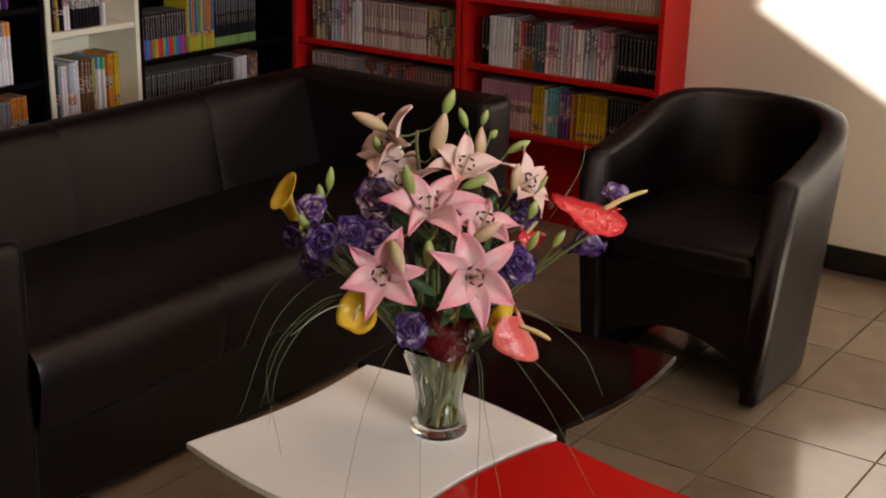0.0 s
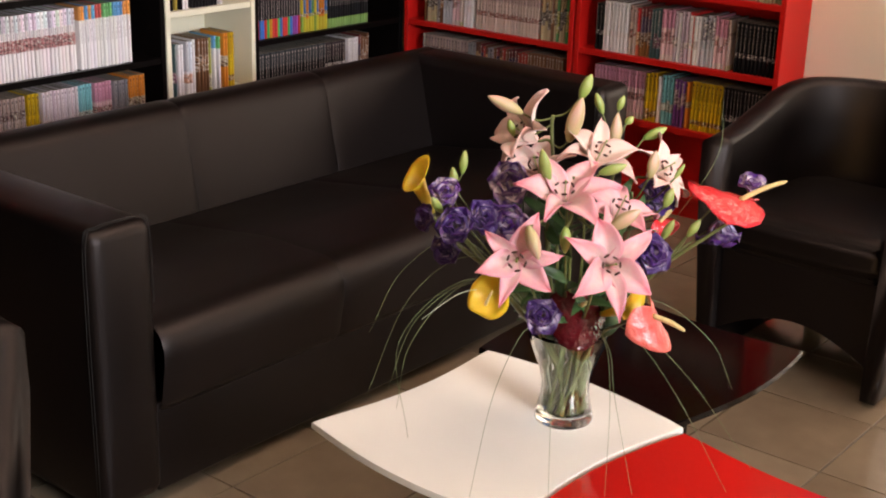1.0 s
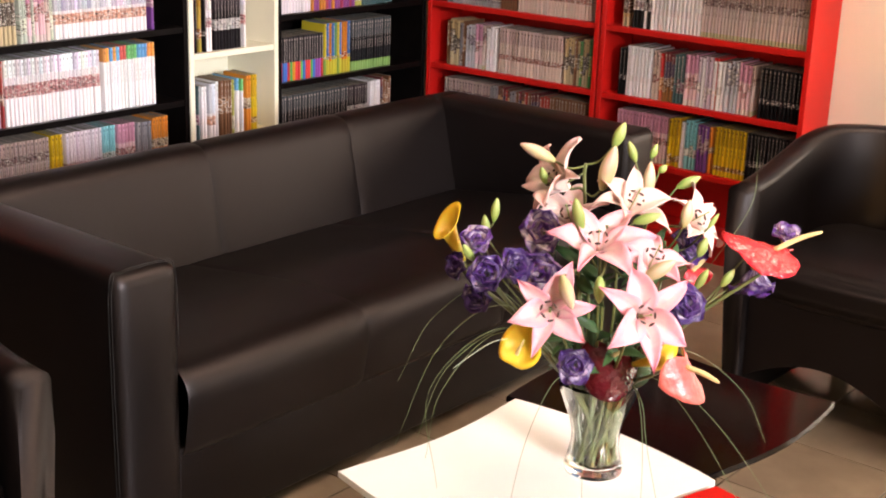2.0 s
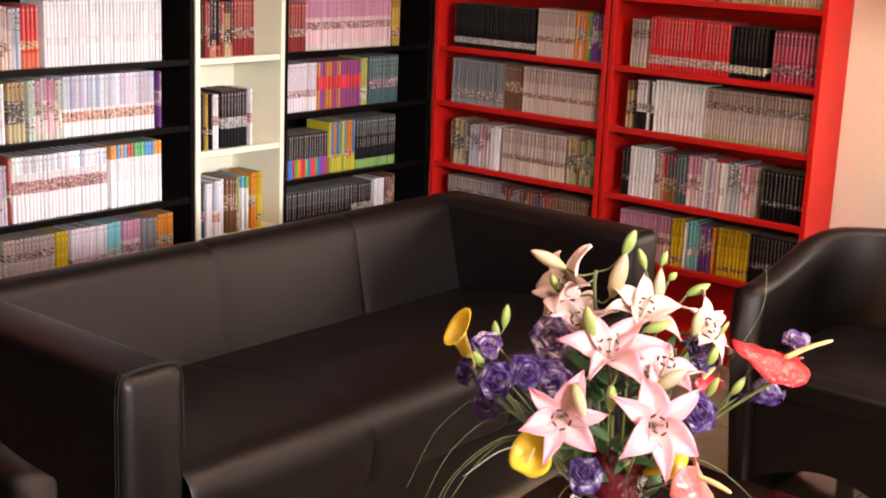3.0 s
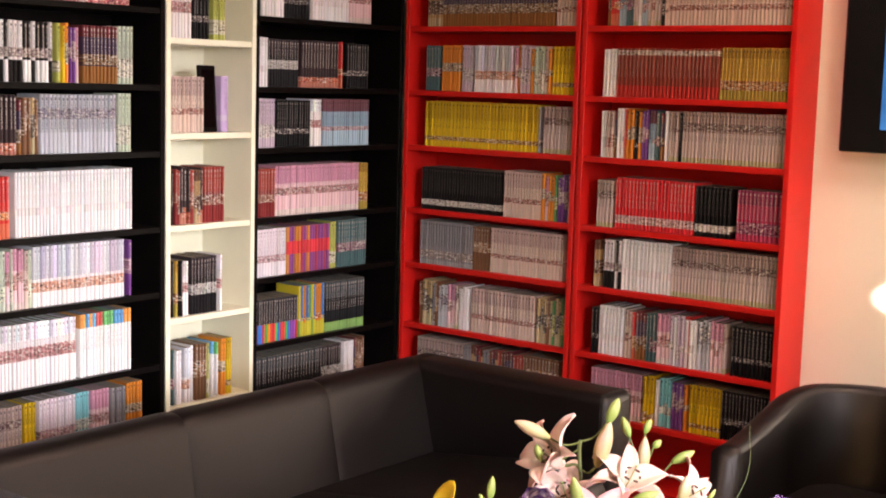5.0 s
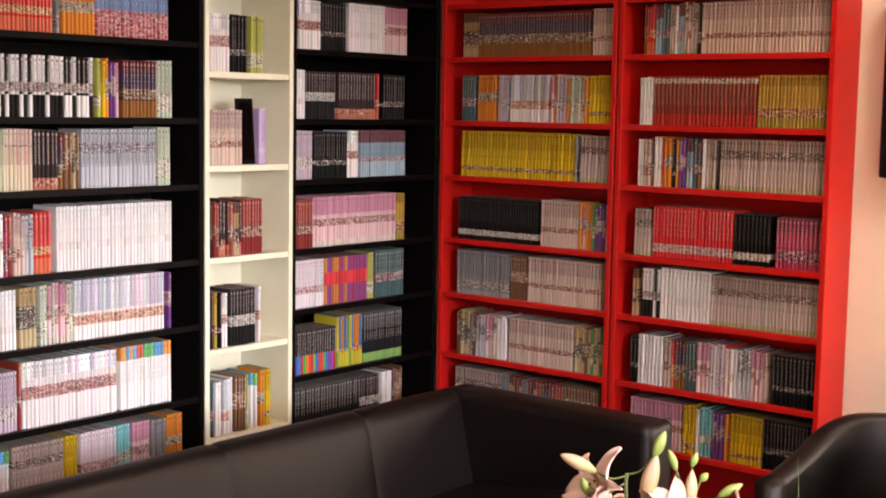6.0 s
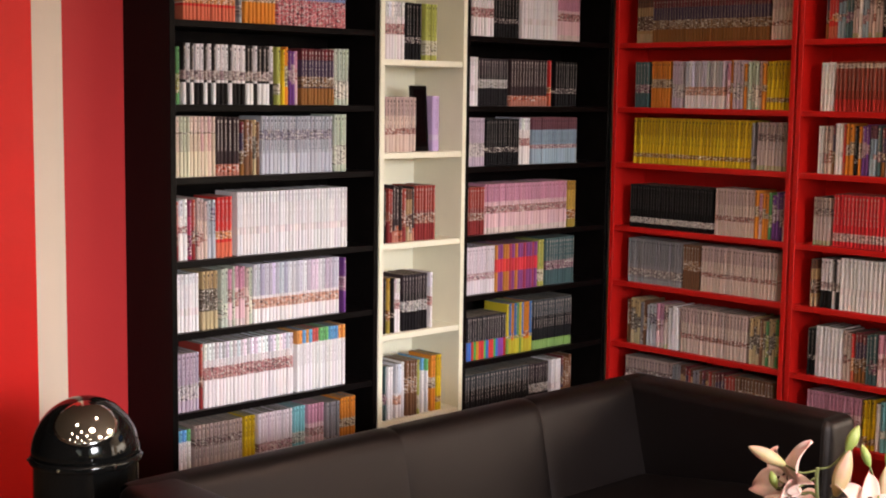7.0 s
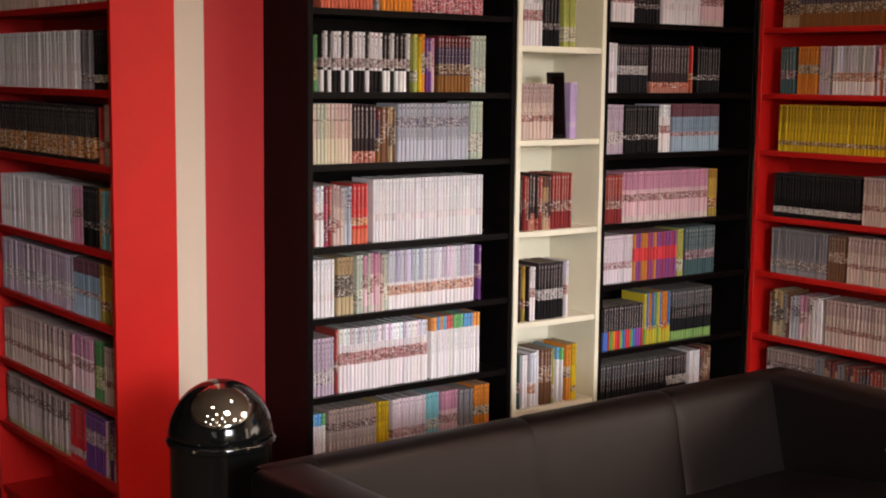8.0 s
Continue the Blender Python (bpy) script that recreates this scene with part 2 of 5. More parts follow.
def wall_with_window(name, axis, face, a0, a1, w0, w1, sill, head, outward):
    """A wall across one axis, with one rectangular opening."""
    bm = bmesh.new()
    lo, hi = (face, face + T) if outward > 0 else (face - T, face)
    for s0, s1, z0, z1 in ((a0, w0, 0, CEIL), (w1, a1, 0, CEIL), (w0, w1, 0, sill), (w0, w1, head, CEIL)):
        if axis == "x":
            box(lo, hi, s0, s1, z0, z1, bm=bm)
        else:
            box(s0, s1, lo, hi, z0, z1, bm=bm)
    return structure(name, bm, M_FARWALL, "plain painted wall with a window opening")


wall_with_window("wall_east", "x", WALL_E, WALL_S, WALL_N, -0.8, 2.0, 0.6, 2.4, 1)
# added unseen south wall; its slanting and low openings only shape the sun patches
bm_ = bmesh.new()
outer_ = ((-7.5, 0.84), (WALL_E, 0.84), (WALL_E, CEIL), (-7.5, CEIL))
inner_ = ((0.385, 1.855), (2.24, 0.853), (2.24, 2.26), (0.84, 2.26), (0.64, 2.075))
sides_ = []
for y_ in (WALL_S, WALL_S - 0.03):
    sides_.append(([bm_.verts.new((x, y_, z)) for x, z in outer_], [bm_.verts.new((x, y_, z)) for x, z in inner_]))
for o_, i_ in sides_:
    bm_.faces.new((o_[0], o_[1], i_[1], i_[0]))
    bm_.faces.new((o_[1], o_[2], i_[2], i_[1]))
    bm_.faces.new((o_[2], o_[3], i_[3], i_[2]))
    bm_.faces.new((o_[3], o_[0], i_[0], i_[4], i_[3]))
for k_ in range(5):
    bm_.faces.new((sides_[0][1][k_], sides_[0][1][(k_ + 1) % 5], sides_[1][1][(k_ + 1) % 5], sides_[1][1][k_]))
for x0_, x1_, z0_, z1_ in ((-7.5, 0.707, 0.0, 0.839), (2.2, WALL_E, 0.0, 0.839), (0.707, 2.2, 0.0, 0.12), (0.707, 2.2, 0.823, 0.839)):
    box(x0_, x1_, WALL_S - 0.03, WALL_S, z0_, z1_, bm=bm_)
structure("sun_mask_wall", bm_, M_FARWALL, "unseen wall added with two openings that shape the sun patches")
structure("baseboard", box(-1.89, WALL_E, WALL_N - 0.014, WALL_N - 0.001, 0, 0.078, 0.002), M_BLACKBASE, "low black skirting board")


# ---- bookcases ----
SHELVES = (1.905, 1.704, 1.459, 1.245, 0.998, 0.782, 0.540, 0.316, 0.085)
WSHELVES = (1.915, 1.612, 1.302, 0.996, 0.686, 0.385, 0.085)
PANEL, CASE_H = 0.019, 2.15
DEEP_W, DEEP_N = 0.255, 0.195        # depth of the west row, and of the red bookcases


def bookcase(w, shelves, material, label, m, group, deep):
    ob = thing("bookcase", label, "bookcase", m, group)
    bv = 0.0012
    part("side_panel", box(0, PANEL, 0, deep, 0, CASE_H, bv), material, ob)
    part("side_panel", box(w - PANEL, w, 0, deep, 0, CASE_H, bv), material, ob)
    part("top_panel", box(PANEL, w - PANEL, 0.001, deep, CASE_H - 0.02, CASE_H - 0.0005, bv), material, ob)
    part("back_panel", box(PANEL, w - PANEL, deep - 0.006, deep - 0.001, 0.03, CASE_H - 0.02), material, ob)
    part("plinth", box(PANEL, w - PANEL, 0.022, 0.036, 0, shelves[-1] - 0.02, bv), material, ob)
    first = None
    for z in shelves:
        if first is None:
            first = part("shelf", box(PANEL, w - PANEL, 0.004, deep - 0.006, -0.02, 0, bv), material, ob)
            first.location.z = z
        else:
            s = first.copy()
            scene.collection.objects.link(s)
            s.location.z = z
    return ob


WEST = lambda y: pose(FRONT_W, y, 0, 0, 0, 90)
NORTH = lambda x: pose(x, FRONT_N, 0)
K_Y, W_Y, R_Y = 2.020, 2.825, 3.222
P_X, Q_X, L_X = -3.502, -2.693, -4.696
bookcase(0.80, SHELVES, M_DARK, "tall black-brown bookcase full of paperback comics", WEST(K_Y), "bookcases", DEEP_W)
bookcase(0.40, WSHELVES, M_WHITE, "narrow cream-white bookcase with wide-spaced shelves", WEST(W_Y), "bookcases", DEEP_W)
bookcase(0.80, SHELVES, M_DARK, "tall black-brown bookcase in the corner, shelves partly empty", WEST(R_Y), "bookcases", DEEP_W)
bookcase(0.80, SHELVES, M_RED, "tall red bookcase full of comics, beside the corner", NORTH(P_X), "bookcases", DEEP_N)
bookcase(0.80, SHELVES, M_RED, "tall red bookcase full of comics, at the end of the row", NORTH(Q_X), "bookcases", DEEP_N)
L_CASE = pose(L_X, 1.490, 0)
bookcase(1.00, SHELVES, M_RED, "tall red bookcase standing against the red wall", L_CASE, "bookcases", DEEP_N)

# ---- books ----
# name: base colour, band colour, band from, band to, title strength
INK = {
    "white": ((.74, .72, .74), (.70, .62, .64), .30, .44, .22), "whiteorange": ((.76, .72, .74), (.58, .26, .17), .24, .44, .3),
    "whitered": ((.76, .72, .73), (.46, .16, .16), .40, .60, .4), "whitetop": ((.76, .74, .76), (.25, .45, .35), .78, 1.0, .35),
    "cream": ((.60, .47, .41), (.32, .11, .09), .30, .42, .5), "pale": ((.40, .41, .46), (.30, .26, .32), .6, .8, .5),
    "greywhite": ((.50, .41, .39), (.20, .12, .12), .62, .78, .6), "grey": ((.22, .215, .235), (.26, .20, .20), .12, .30, .6),
    "palegreen": ((.46, .52, .42), (.60, .58, .50), .1, .5, .5), "pinkwhite": ((.68, .47, .51), (.40, .16, .16), .40, .58, .35),
    "pink": ((.62, .30, .42), (.34, .18, .16), .45, .62, .25), "lilac": ((.50, .41, .50), (.56, .50, .50), .2, .5, .5),
    "black": ((.006, .005, .006), (.05, .035, .04), .30, .42, .25), "blackwhite": ((.006, .005, .006), (.55, .50, .48), .10, .26, .10),
    "blackband": ((.012, .010, .012), (.42, .40, .40), .34, .55, .4), "blackred": ((.035, .022, .024), (.45, .09, .04), .08, .22, .8),
    "red": ((.56, .035, .030), (.60, .30, .12), .3, .45, .4), "redwhite": ((.60, .030, .040), (.55, .38, .38), .10, .26, .5),
    "darkred": ((.22, .030, .030), (.28, .10, .06), .3, .5, .5), "crimson": ((.40, .04, .10), (.22, .05, .12), .1, .4, .6),
    "redtop": ((.24, .045, .030), (.55, .46, .40), .86, .96, .3), "orange": ((.62, .22, .03), (.45, .38, .30), .4, .6, .5),
    "gold": ((.50, .32, .06), (.36, .12, .04), .2, .4, .5), "tan": ((.42, .30, .16), (.10, .08, .07), .3, .7, .6),
    "yellow": ((.62, .43, .015), (.34, .16, .06), .13, .24, .55), "brown": ((.16, .075, .040), (.30, .14, .06), .4, .7, .5),
    "goldbrown": ((.40, .26, .13), (.10, .04, .03), .25, .60, .8), "olive": ((.40, .42, .10), (.55, .52, .40), .1, .4, .5),
    "blue": ((.06, .13, .36), (.50, .48, .46), .3, .5, .6), "navy": ((.055, .035, .07), (.24, .13, .06), .28, .50, .9),
    "lightblue": ((.24, .34, .44), (.40, .22, .24), .34, .44, .5), "teal": ((.06, .11, .12), (.24, .10, .15), .3, .5, .6),
    "cyan": ((.20, .50, .56), (.60, .60, .56), .3, .5, .5), "green": ((.10, .26, .10), (.40, .38, .12), .2, .6, .5),
    "blackgreen": ((.012, .012, .014), (.22, .36, .12), .0, .16, .7), "purple": ((.15, .05, .22), (.40, .24, .30), .4, .7, .5),
    "footred": ((.025, .022, .025), (.60, .05, .05), .0, .42, .9), "footblue": ((.025, .022, .025), (.06, .16, .55), .0, .42, .9),
    "footgreen": ((.025, .022, .025), (.10, .45, .10), .0, .42, .9), "footorange": ((.025, .022, .025), (.70, .30, .03), .0, .42, .9),
    "footpurple": ((.025, .022, .025), (.32, .08, .42), .0, .42, .9),
    "toporange": ((.76, .74, .76), (.72, .26, .03), .78, 1.0, .35), "topgreen": ((.76, .74, .76), (.12, .45, .12), .78, 1.0, .35),
    "topblue": ((.76, .74, .76), (.08, .30, .58), .78, 1.0, .35), "topred": ((.76, .74, .76), (.62, .06, .05), .78, 1.0, .35),
    "bluered": ((.22, .30, .52), (.58, .12, .12), .0, .5, .8), "rbpurple": ((.22, .06, .22), (.60, .04, .05), .42, .74, .0), "rborange": ((.50, .20, .04), (.60, .04, .05), .42, .74, .0),
    "rbgreen": ((.16, .22, .06), (.60, .04, .05), .42, .74, .0), "rbred": ((.34, .05, .10), (.60, .04, .05), .42, .74, .0),
    "patternlight": ((.70, .66, .66), (.30, .20, .20), .38, .54, .5), "patterndark": ((.014, .011, .011), (.36, .26, .24), .38, .54, .6),
    "pastelcream": ((.62, .50, .40), (.30, .20, .16), .72, .75, .3), "pastelpink": ((.62, .38, .38), (.30, .18, .16), .72, .75, .3),
    "pastelgreen": ((.50, .50, .38), (.26, .22, .16), .72, .75, .3), "pinkmid": ((.66, .58, .64), (.46, .24, .28), .30, .48, .4),
    "brightblue": ((.05, .14, .40), (.40, .36, .10), .28, .34, .4), "brightgreen": ((.10, .28, .12), (.40, .36, .10), .28, .34, .4),
    "brightorange": ((.62, .20, .02), (.50, .10, .03), .28, .40, .4), "brightyellow": ((.56, .44, .03), (.30, .26, .06), .28, .34, .4),
    "blackorange": ((.016, .012, .012), (.50, .20, .04), .06, .50, .8),
}
SETS = {
    "bright": ("red", "blue", "yellow", "green", "orange", "orange", "purple", "cyan", "white", "teal"),
    "mixed": ("white", "navy", "red", "teal", "cream", "purple", "black", "lightblue", "greywhite", "orange"),
    "pastel": ("pinkwhite", "cream", "palegreen", "lilac", "orange", "cream"),
    "darkmix": ("brown", "navy", "goldbrown", "darkred", "green", "grey", "tan"),
    "lightmix": ("white", "greywhite", "lilac", "palegreen", "pinkwhite", "cream", "pale"),
    "pattern": ("patternlight", "patterndark"),
    "pastels": ("pastelcream", "pastelpink", "pastelcream", "pastelgreen"),
    "tall": ("brightblue", "brightgreen", "brightblue", "brightorange", "brightyellow", "brightorange"),
    "tropic": ("pinkwhite", "green", "orange", "purple", "pink", "yellow", "olive"),
    "tops": ("toporange", "topgreen", "topblue", "topred", "topblue", "toporange"),
    "redblock": ("rbpurple", "rborange", "rbgreen", "rbpurple", "rbred"),
    "manga": ("cream", "black", "goldbrown", "cream", "darkred", "blackred"),
    "sombre": ("whitered", "crimson", "navy", "darkred", "cream", "pale"),
    "topcolour": ("footred", "footblue", "footgreen", "footorange", "footpurple"),
}
# each row: (from, to, kind, height) as parts of the shelf's inner width
ROWS_K = (
    ((.05, .30, "red", .165), (.31, .34, "grey", .17), (.34, .50, "orange", .165), (.50, .87, "bluered", .16)),
    ((.00, .05, "bright", .172), (.05, .50, "pattern", .178), (.50, .62, "tropic", .176), (.62, .80, "navy", .176), (.80, .88, "palegreen", .18)),
    ((.00, .20, "pastels", .178), (.20, .32, "blackred", .176), (.32, .42, "darkmix", .17), (.42, .80, "pale", .178), (.80, .88, "palegreen", .184)),
    ((.00, .20, "sombre", .182), (.20, .30, "red", .184), (.30, .88, "white", .195)),
    ((.00, .13, "white", .176), (.13, .22, "tan", .178), (.22, .38, "lightmix", .182), (.38, .85, "whiteorange", .185), (.85, .88, "purple", .18)),
    ((.00, .12, "lilac", .178), (.12, .14, "darkred", .2), (.14, .60, "whitered", .198), (.60, .88, "tops", .2)),
    ((.00, .09, "tops", .17), (.09, .33, "greywhite", .175), (.33, .40, "yellow", .178), (.40, .58, "pinkmid", .176), (.58, .66, "cyan", .178), (.66, .75, "pinkwhite", .176), (.76, .84, "grey", .17), (.84, .93, "orange", .178)),
)
ROWS_R = (
    ((.04, .18, "whitered", .172), (.18, .37, "black", .17), (.37, .64, "white", .176), (.64, .80, "pinkwhite", .174)),
    ((.00, .08, "white", .172), (.08, .30, "blackband", .168), (.30, .58, "blackred", .17), (.58, .61, "red", .17), (.62, .80, "black", .168)),
    ((.00, .14, "lilac", .172), (.14, .37, "black", .168), (.37, .46, "whitered", .172), (.46, .80, "lightblue", .172)),
    ((.00, .14, "darkred", .172), (.14, .74, "pinkwhite", .18), (.74, .80, "gold", .178)),
    ((.00, .22, "pinkmid", .172), (.22, .53, "redblock", .172), (.53, .58, "olive", .176), (.58, .80, "teal", .18)),
    ((.00, .31, "topcolour", .16), (.31, .50, "tall", .19), (.50, .80, "blackgreen", .19)),
    ((.00, .48, "blackgreen", .172), (.48, .64, "blackband", .170), (.64, .72, "white", .172), (.72, .80, "darkmix", .174)),
)
ROWS_P = (
    ((.09, .19, "goldbrown", .165), (.19, .87, "navy", .16), (.87, 1.0, "cream", .166)),
    ((.09, .19, "teal", .172), (.19, .32, "orange", .174), (.32, .40, "lilac", .174), (.40, .64, "whiteorange", .174), (.64, .86, "pastel", .172), (.86, 1.0, "yellow", .172)),
    ((.09, .79, "yellow", .174), (.79, .82, "grey", .168), (.82, 1.0, "greywhite", .17)),
    ((.08, .60, "blackwhite", .165), (.60, .82, "cream", .172), (.82, 1.0, "tropic", .17)),
    ((.08, .42, "grey", .17), (.42, .53, "brown", .168), (.53, .97, "cream", .17)),
    ((.08, .21, "darkmix", .176), (.21, .42, "lightmix", .17), (.42, .82, "cream", .172), (.82, .98, "darkmix", .172)),
    ((.08, .38, "greywhite", .172), (.38, .75, "darkmix", .17), (.75, .98, "brown", .17)),
)
ROWS_Q = (
    ((.09, .40, "mixed", .17), (.40, 1.0, "cream", .172)),
    ((.08, .15, "white", .165), (.15, .67, "redtop", .168), (.67, 1.0, "gold", .172)),
    ((.08, .50, "mixed", .17), (.50, 1.0, "greywhite", .172)),
    ((.07, .17, "greywhite", .165), (.17, .58, "redwhite", .18), (.58, .76, "blackwhite", .17), (.78, 1.0, "crimson", .168)),
    ((.07, .12, "goldbrown", .165), (.12, .22, "pattern", .172), (.22, .48, "white", .18), (.48, 1.0, "greywhite", .172)),
    ((.07, .11, "black", .165), (.11, .25, "white", .178), (.25, .42, "mixed", .176), (.42, .78, "lightmix", .176), (.56, .60, "red", .178), (.79, 1.0, "black", .17)),
    ((.08, .36, "pinkwhite", .172), (.36, .60, "bright", .174), (.60, .76, "yellow", .17), (.76, 1.0, "black", .17)),
)
ROWS_L = (
    ((.02, 1.0, "cream", .17),),
    ((.02, .75, "white", .172), (.75, .85, "grey", .17), (.85, .96, "blackwhite", .17), (.96, 1.0, "yellow", .172)),
    ((.02, .86, "blackorange", .165), (.87, .90, "red", .165), (.92, 1.0, "cream", .172)),
    ((.02, .66, "white", .172), (.66, .74, "pink", .172), (.74, .86, "black", .178), (.86, .93, "bright", .172), (.93, 1.0, "cream", .165)),
    ((.02, .66, "lilac", .172), (.66, .86, "lightblue", .172), (.86, 1.0, "gold", .172)),
    ((.02, .62, "cream", .172), (.62, .80, "pinkwhite", .174), (.80, .88, "green", .178), (.88, 1.0, "cream", .172)),
    ((.02, .6, "greywhite", .172), (.6, .72, "redwhite", .172), (.72, .88, "purple", .172), (.88, 1.0, "tropic", .172)),
)
ROWS_W = (
    ((.02, .30, "whitered", .19), (.30, .52, "black", .19), (.55, .75, "olive", .19)),
    ((.02, .46, "cream", .185),),
    ((.02, .10, "black", .182), (.10, .45, "manga", .19), (.45, .72, "darkred", .19)),
    ((.02, .06, "darkred", .185), (.06, .11, "black", .19), (.11, .16, "gold", .19), (.16, .20, "black", .19), (.20, .30, "whitered", .185), (.30, .66, "blackband", .195), (.66, .72, "whitered", .195)),
    ((.02, .07, "pattern", .19), (.07, .12, "teal", .19), (.12, .22, "white", .185), (.22, .30, "whiteorange", .19), (.30, .36, "white", .195), (.36, .50, "brown", .195), (.50, .56, "olive", .195), (.56, .62, "topblue", .195), (.62, .68, "topgreen", .19), (.68, .75, "orange", .2), (.75, .85, "yellow", .2)),
)
# head (colour, from) and foot (colour, up to) of the spines of a series
NO_HEAD, NO_FOOT = (0, 0, 0, 2.0), (0, 0, 0, -1.0)
ZONES = {
    "patternlight": (None, (.012, .010, .010, .36)), "patterndark": (None, (.72, .68, .68, .36)),
    "navy": ((.13, .025, .03, .80), (.24, .10, .03, .30)), "pastelcream": ((.60, .46, .40, .74), (.66, .56, .42, .42)),
    "pastelpink": ((.62, .40, .40, .74), (.66, .52, .42, .42)), "pastelgreen": ((.46, .46, .36, .74), (.62, .58, .44, .42)),
    "whiteorange": ((.62, .58, .66, .46), None), "whitered": ((.70, .66, .70, .74), None), "pale": (None, (.48, .48, .54, .36)),
    "blackred": (None, (.40, .16, .12, .20)), "lightblue": ((.16, .06, .08, .74), (.34, .44, .54, .34)),
    "pinkwhite": ((.52, .24, .34, .64), (.62, .50, .48, .12)), "pinkmid": (None, (.68, .60, .66, .30)),
    "blackgreen": ((.050, .055, .062, .66), (.22, .36, .10, .18)), "yellow": ((.50, .32, .012, .62), None), "redtop": (None, (.42, .03, .025, .24)),
    "gold": ((.36, .20, .03, .80), (.34, .25, .05, .26)), "greywhite": ((.36, .26, .24, .60), (.40, .36, .22, .10)), "cream": ((.48, .34, .32, .66), None),
    "grey": (None, (.30, .28, .30, .10)), "goldbrown": ((.14, .06, .04, .80), (.46, .32, .20, .20)), "crimson": ((.24, .03, .08, .72), None),
    "brightblue": (None, (.50, .44, .04, .30)), "brightgreen": (None, (.50, .44, .04, .30)), "brightorange": (None, (.50, .40, .04, .26)),
    "brightyellow": (None, (.20, .30, .06, .30)), "darkred": ((.30, .04, .03, .55), None), "blackband": ((.035, .025, .03, .66), None),
    "white": ((.70, .67, .70, .82), None), "red": ((.50, .03, .03, .6), (.58, .14, .08, .25)), "tan": (None, (.46, .36, .22, .48)),
}
MOTLEY = {"whiteorange", "whitered", "navy"}
PLAIN = {k for k in INK if k.startswith(("top", "foot", "rb"))} | {"blackgreen", "white"}
rng = random.Random(7)


def jitter(c, k):
    f = 1 + rng.uniform(-k, k)
    return tuple(max(0.0, min(0.95, v * f * (1 + rng.uniform(-k, k) * 0.3))) for v in c)


class Spines:
    """Collects books as boxes with a slightly rounded spine, then makes one mesh."""

    def __init__(self):
        self.v, self.f, self.uv, self.c1, self.c2, self.c3, self.c4, self.pr, self.mi = [], [], [], [], [], [], [], [], []

    def add(self, x, w, h, depth, y, z, ink, serial, lean=0.0, series=0.5):
        base, band, lo, hi, style, picture, head, foot = ink
        r = min(0.0055, w * 0.42)
        prof = ((0, depth), (0, r), (w * 0.12, r * 0.4), (w * 0.32, 0), (w * 0.68, 0), (w * 0.88, r * 0.4), (w, r), (w, depth))
        n0 = len(self.v)
        for zz in (0, h):
            for px, py in prof:
                self.v.append((x + px + lean * zz, y + py, z + zz))
        n = len(prof)
        faces = [(i, i + 1, n + i + 1, n + i) for i in range(n - 1)]
        for i, f in enumerate(faces):
            self.f.append(tuple(n0 + k for k in f))
            u0, u1 = prof[i][0] / w, prof[i + 1][0] / w
            self.uv += [(serial + u0, 0), (serial + u1, 0), (serial + u1, 1), (serial + u0, 1)]
            self.mi.append(0)
        for ring, rev in ((range(n), True), (range(n, 2 * n), False)):
            k = [n0 + i for i in ring]
            self.f.append(tuple(k[::-1] if rev else k))
            self.uv += [(serial + 0.1, 0.02)] * n
            self.mi.append(1)
        corners = 4 * (n - 1) + 2 * n
        self.c1 += [(*base, series)] * corners
        self.c2 += [(*band, picture)] * corners
        self.c3 += [head] * corners
        self.c4 += [foot] * corners
        self.pr += [(lo, hi, style, 1)] * corners

    def mesh(self, name):
        me = bpy.data.meshes.new(name)
        me.from_pydata(self.v, [], self.f)
        uv = me.uv_layers.new(name="spine")
        uv.data.foreach_set("uv", [a for p in self.uv for a in p])
        for key, rows in (("base_colour", self.c1), ("band_colour", self.c2), ("head_colour", self.c3), ("foot_colour", self.c4), ("print", self.pr)):
            at = me.attributes.new(key, "FLOAT_COLOR", "CORNER")
            at.data.foreach_set("color", [a for p in rows for a in p])
        me.materials.append(M_BOOK)
        me.materials.append(M_PAGES)
        me.polygons.foreach_set("material_index", self.mi)
        return me


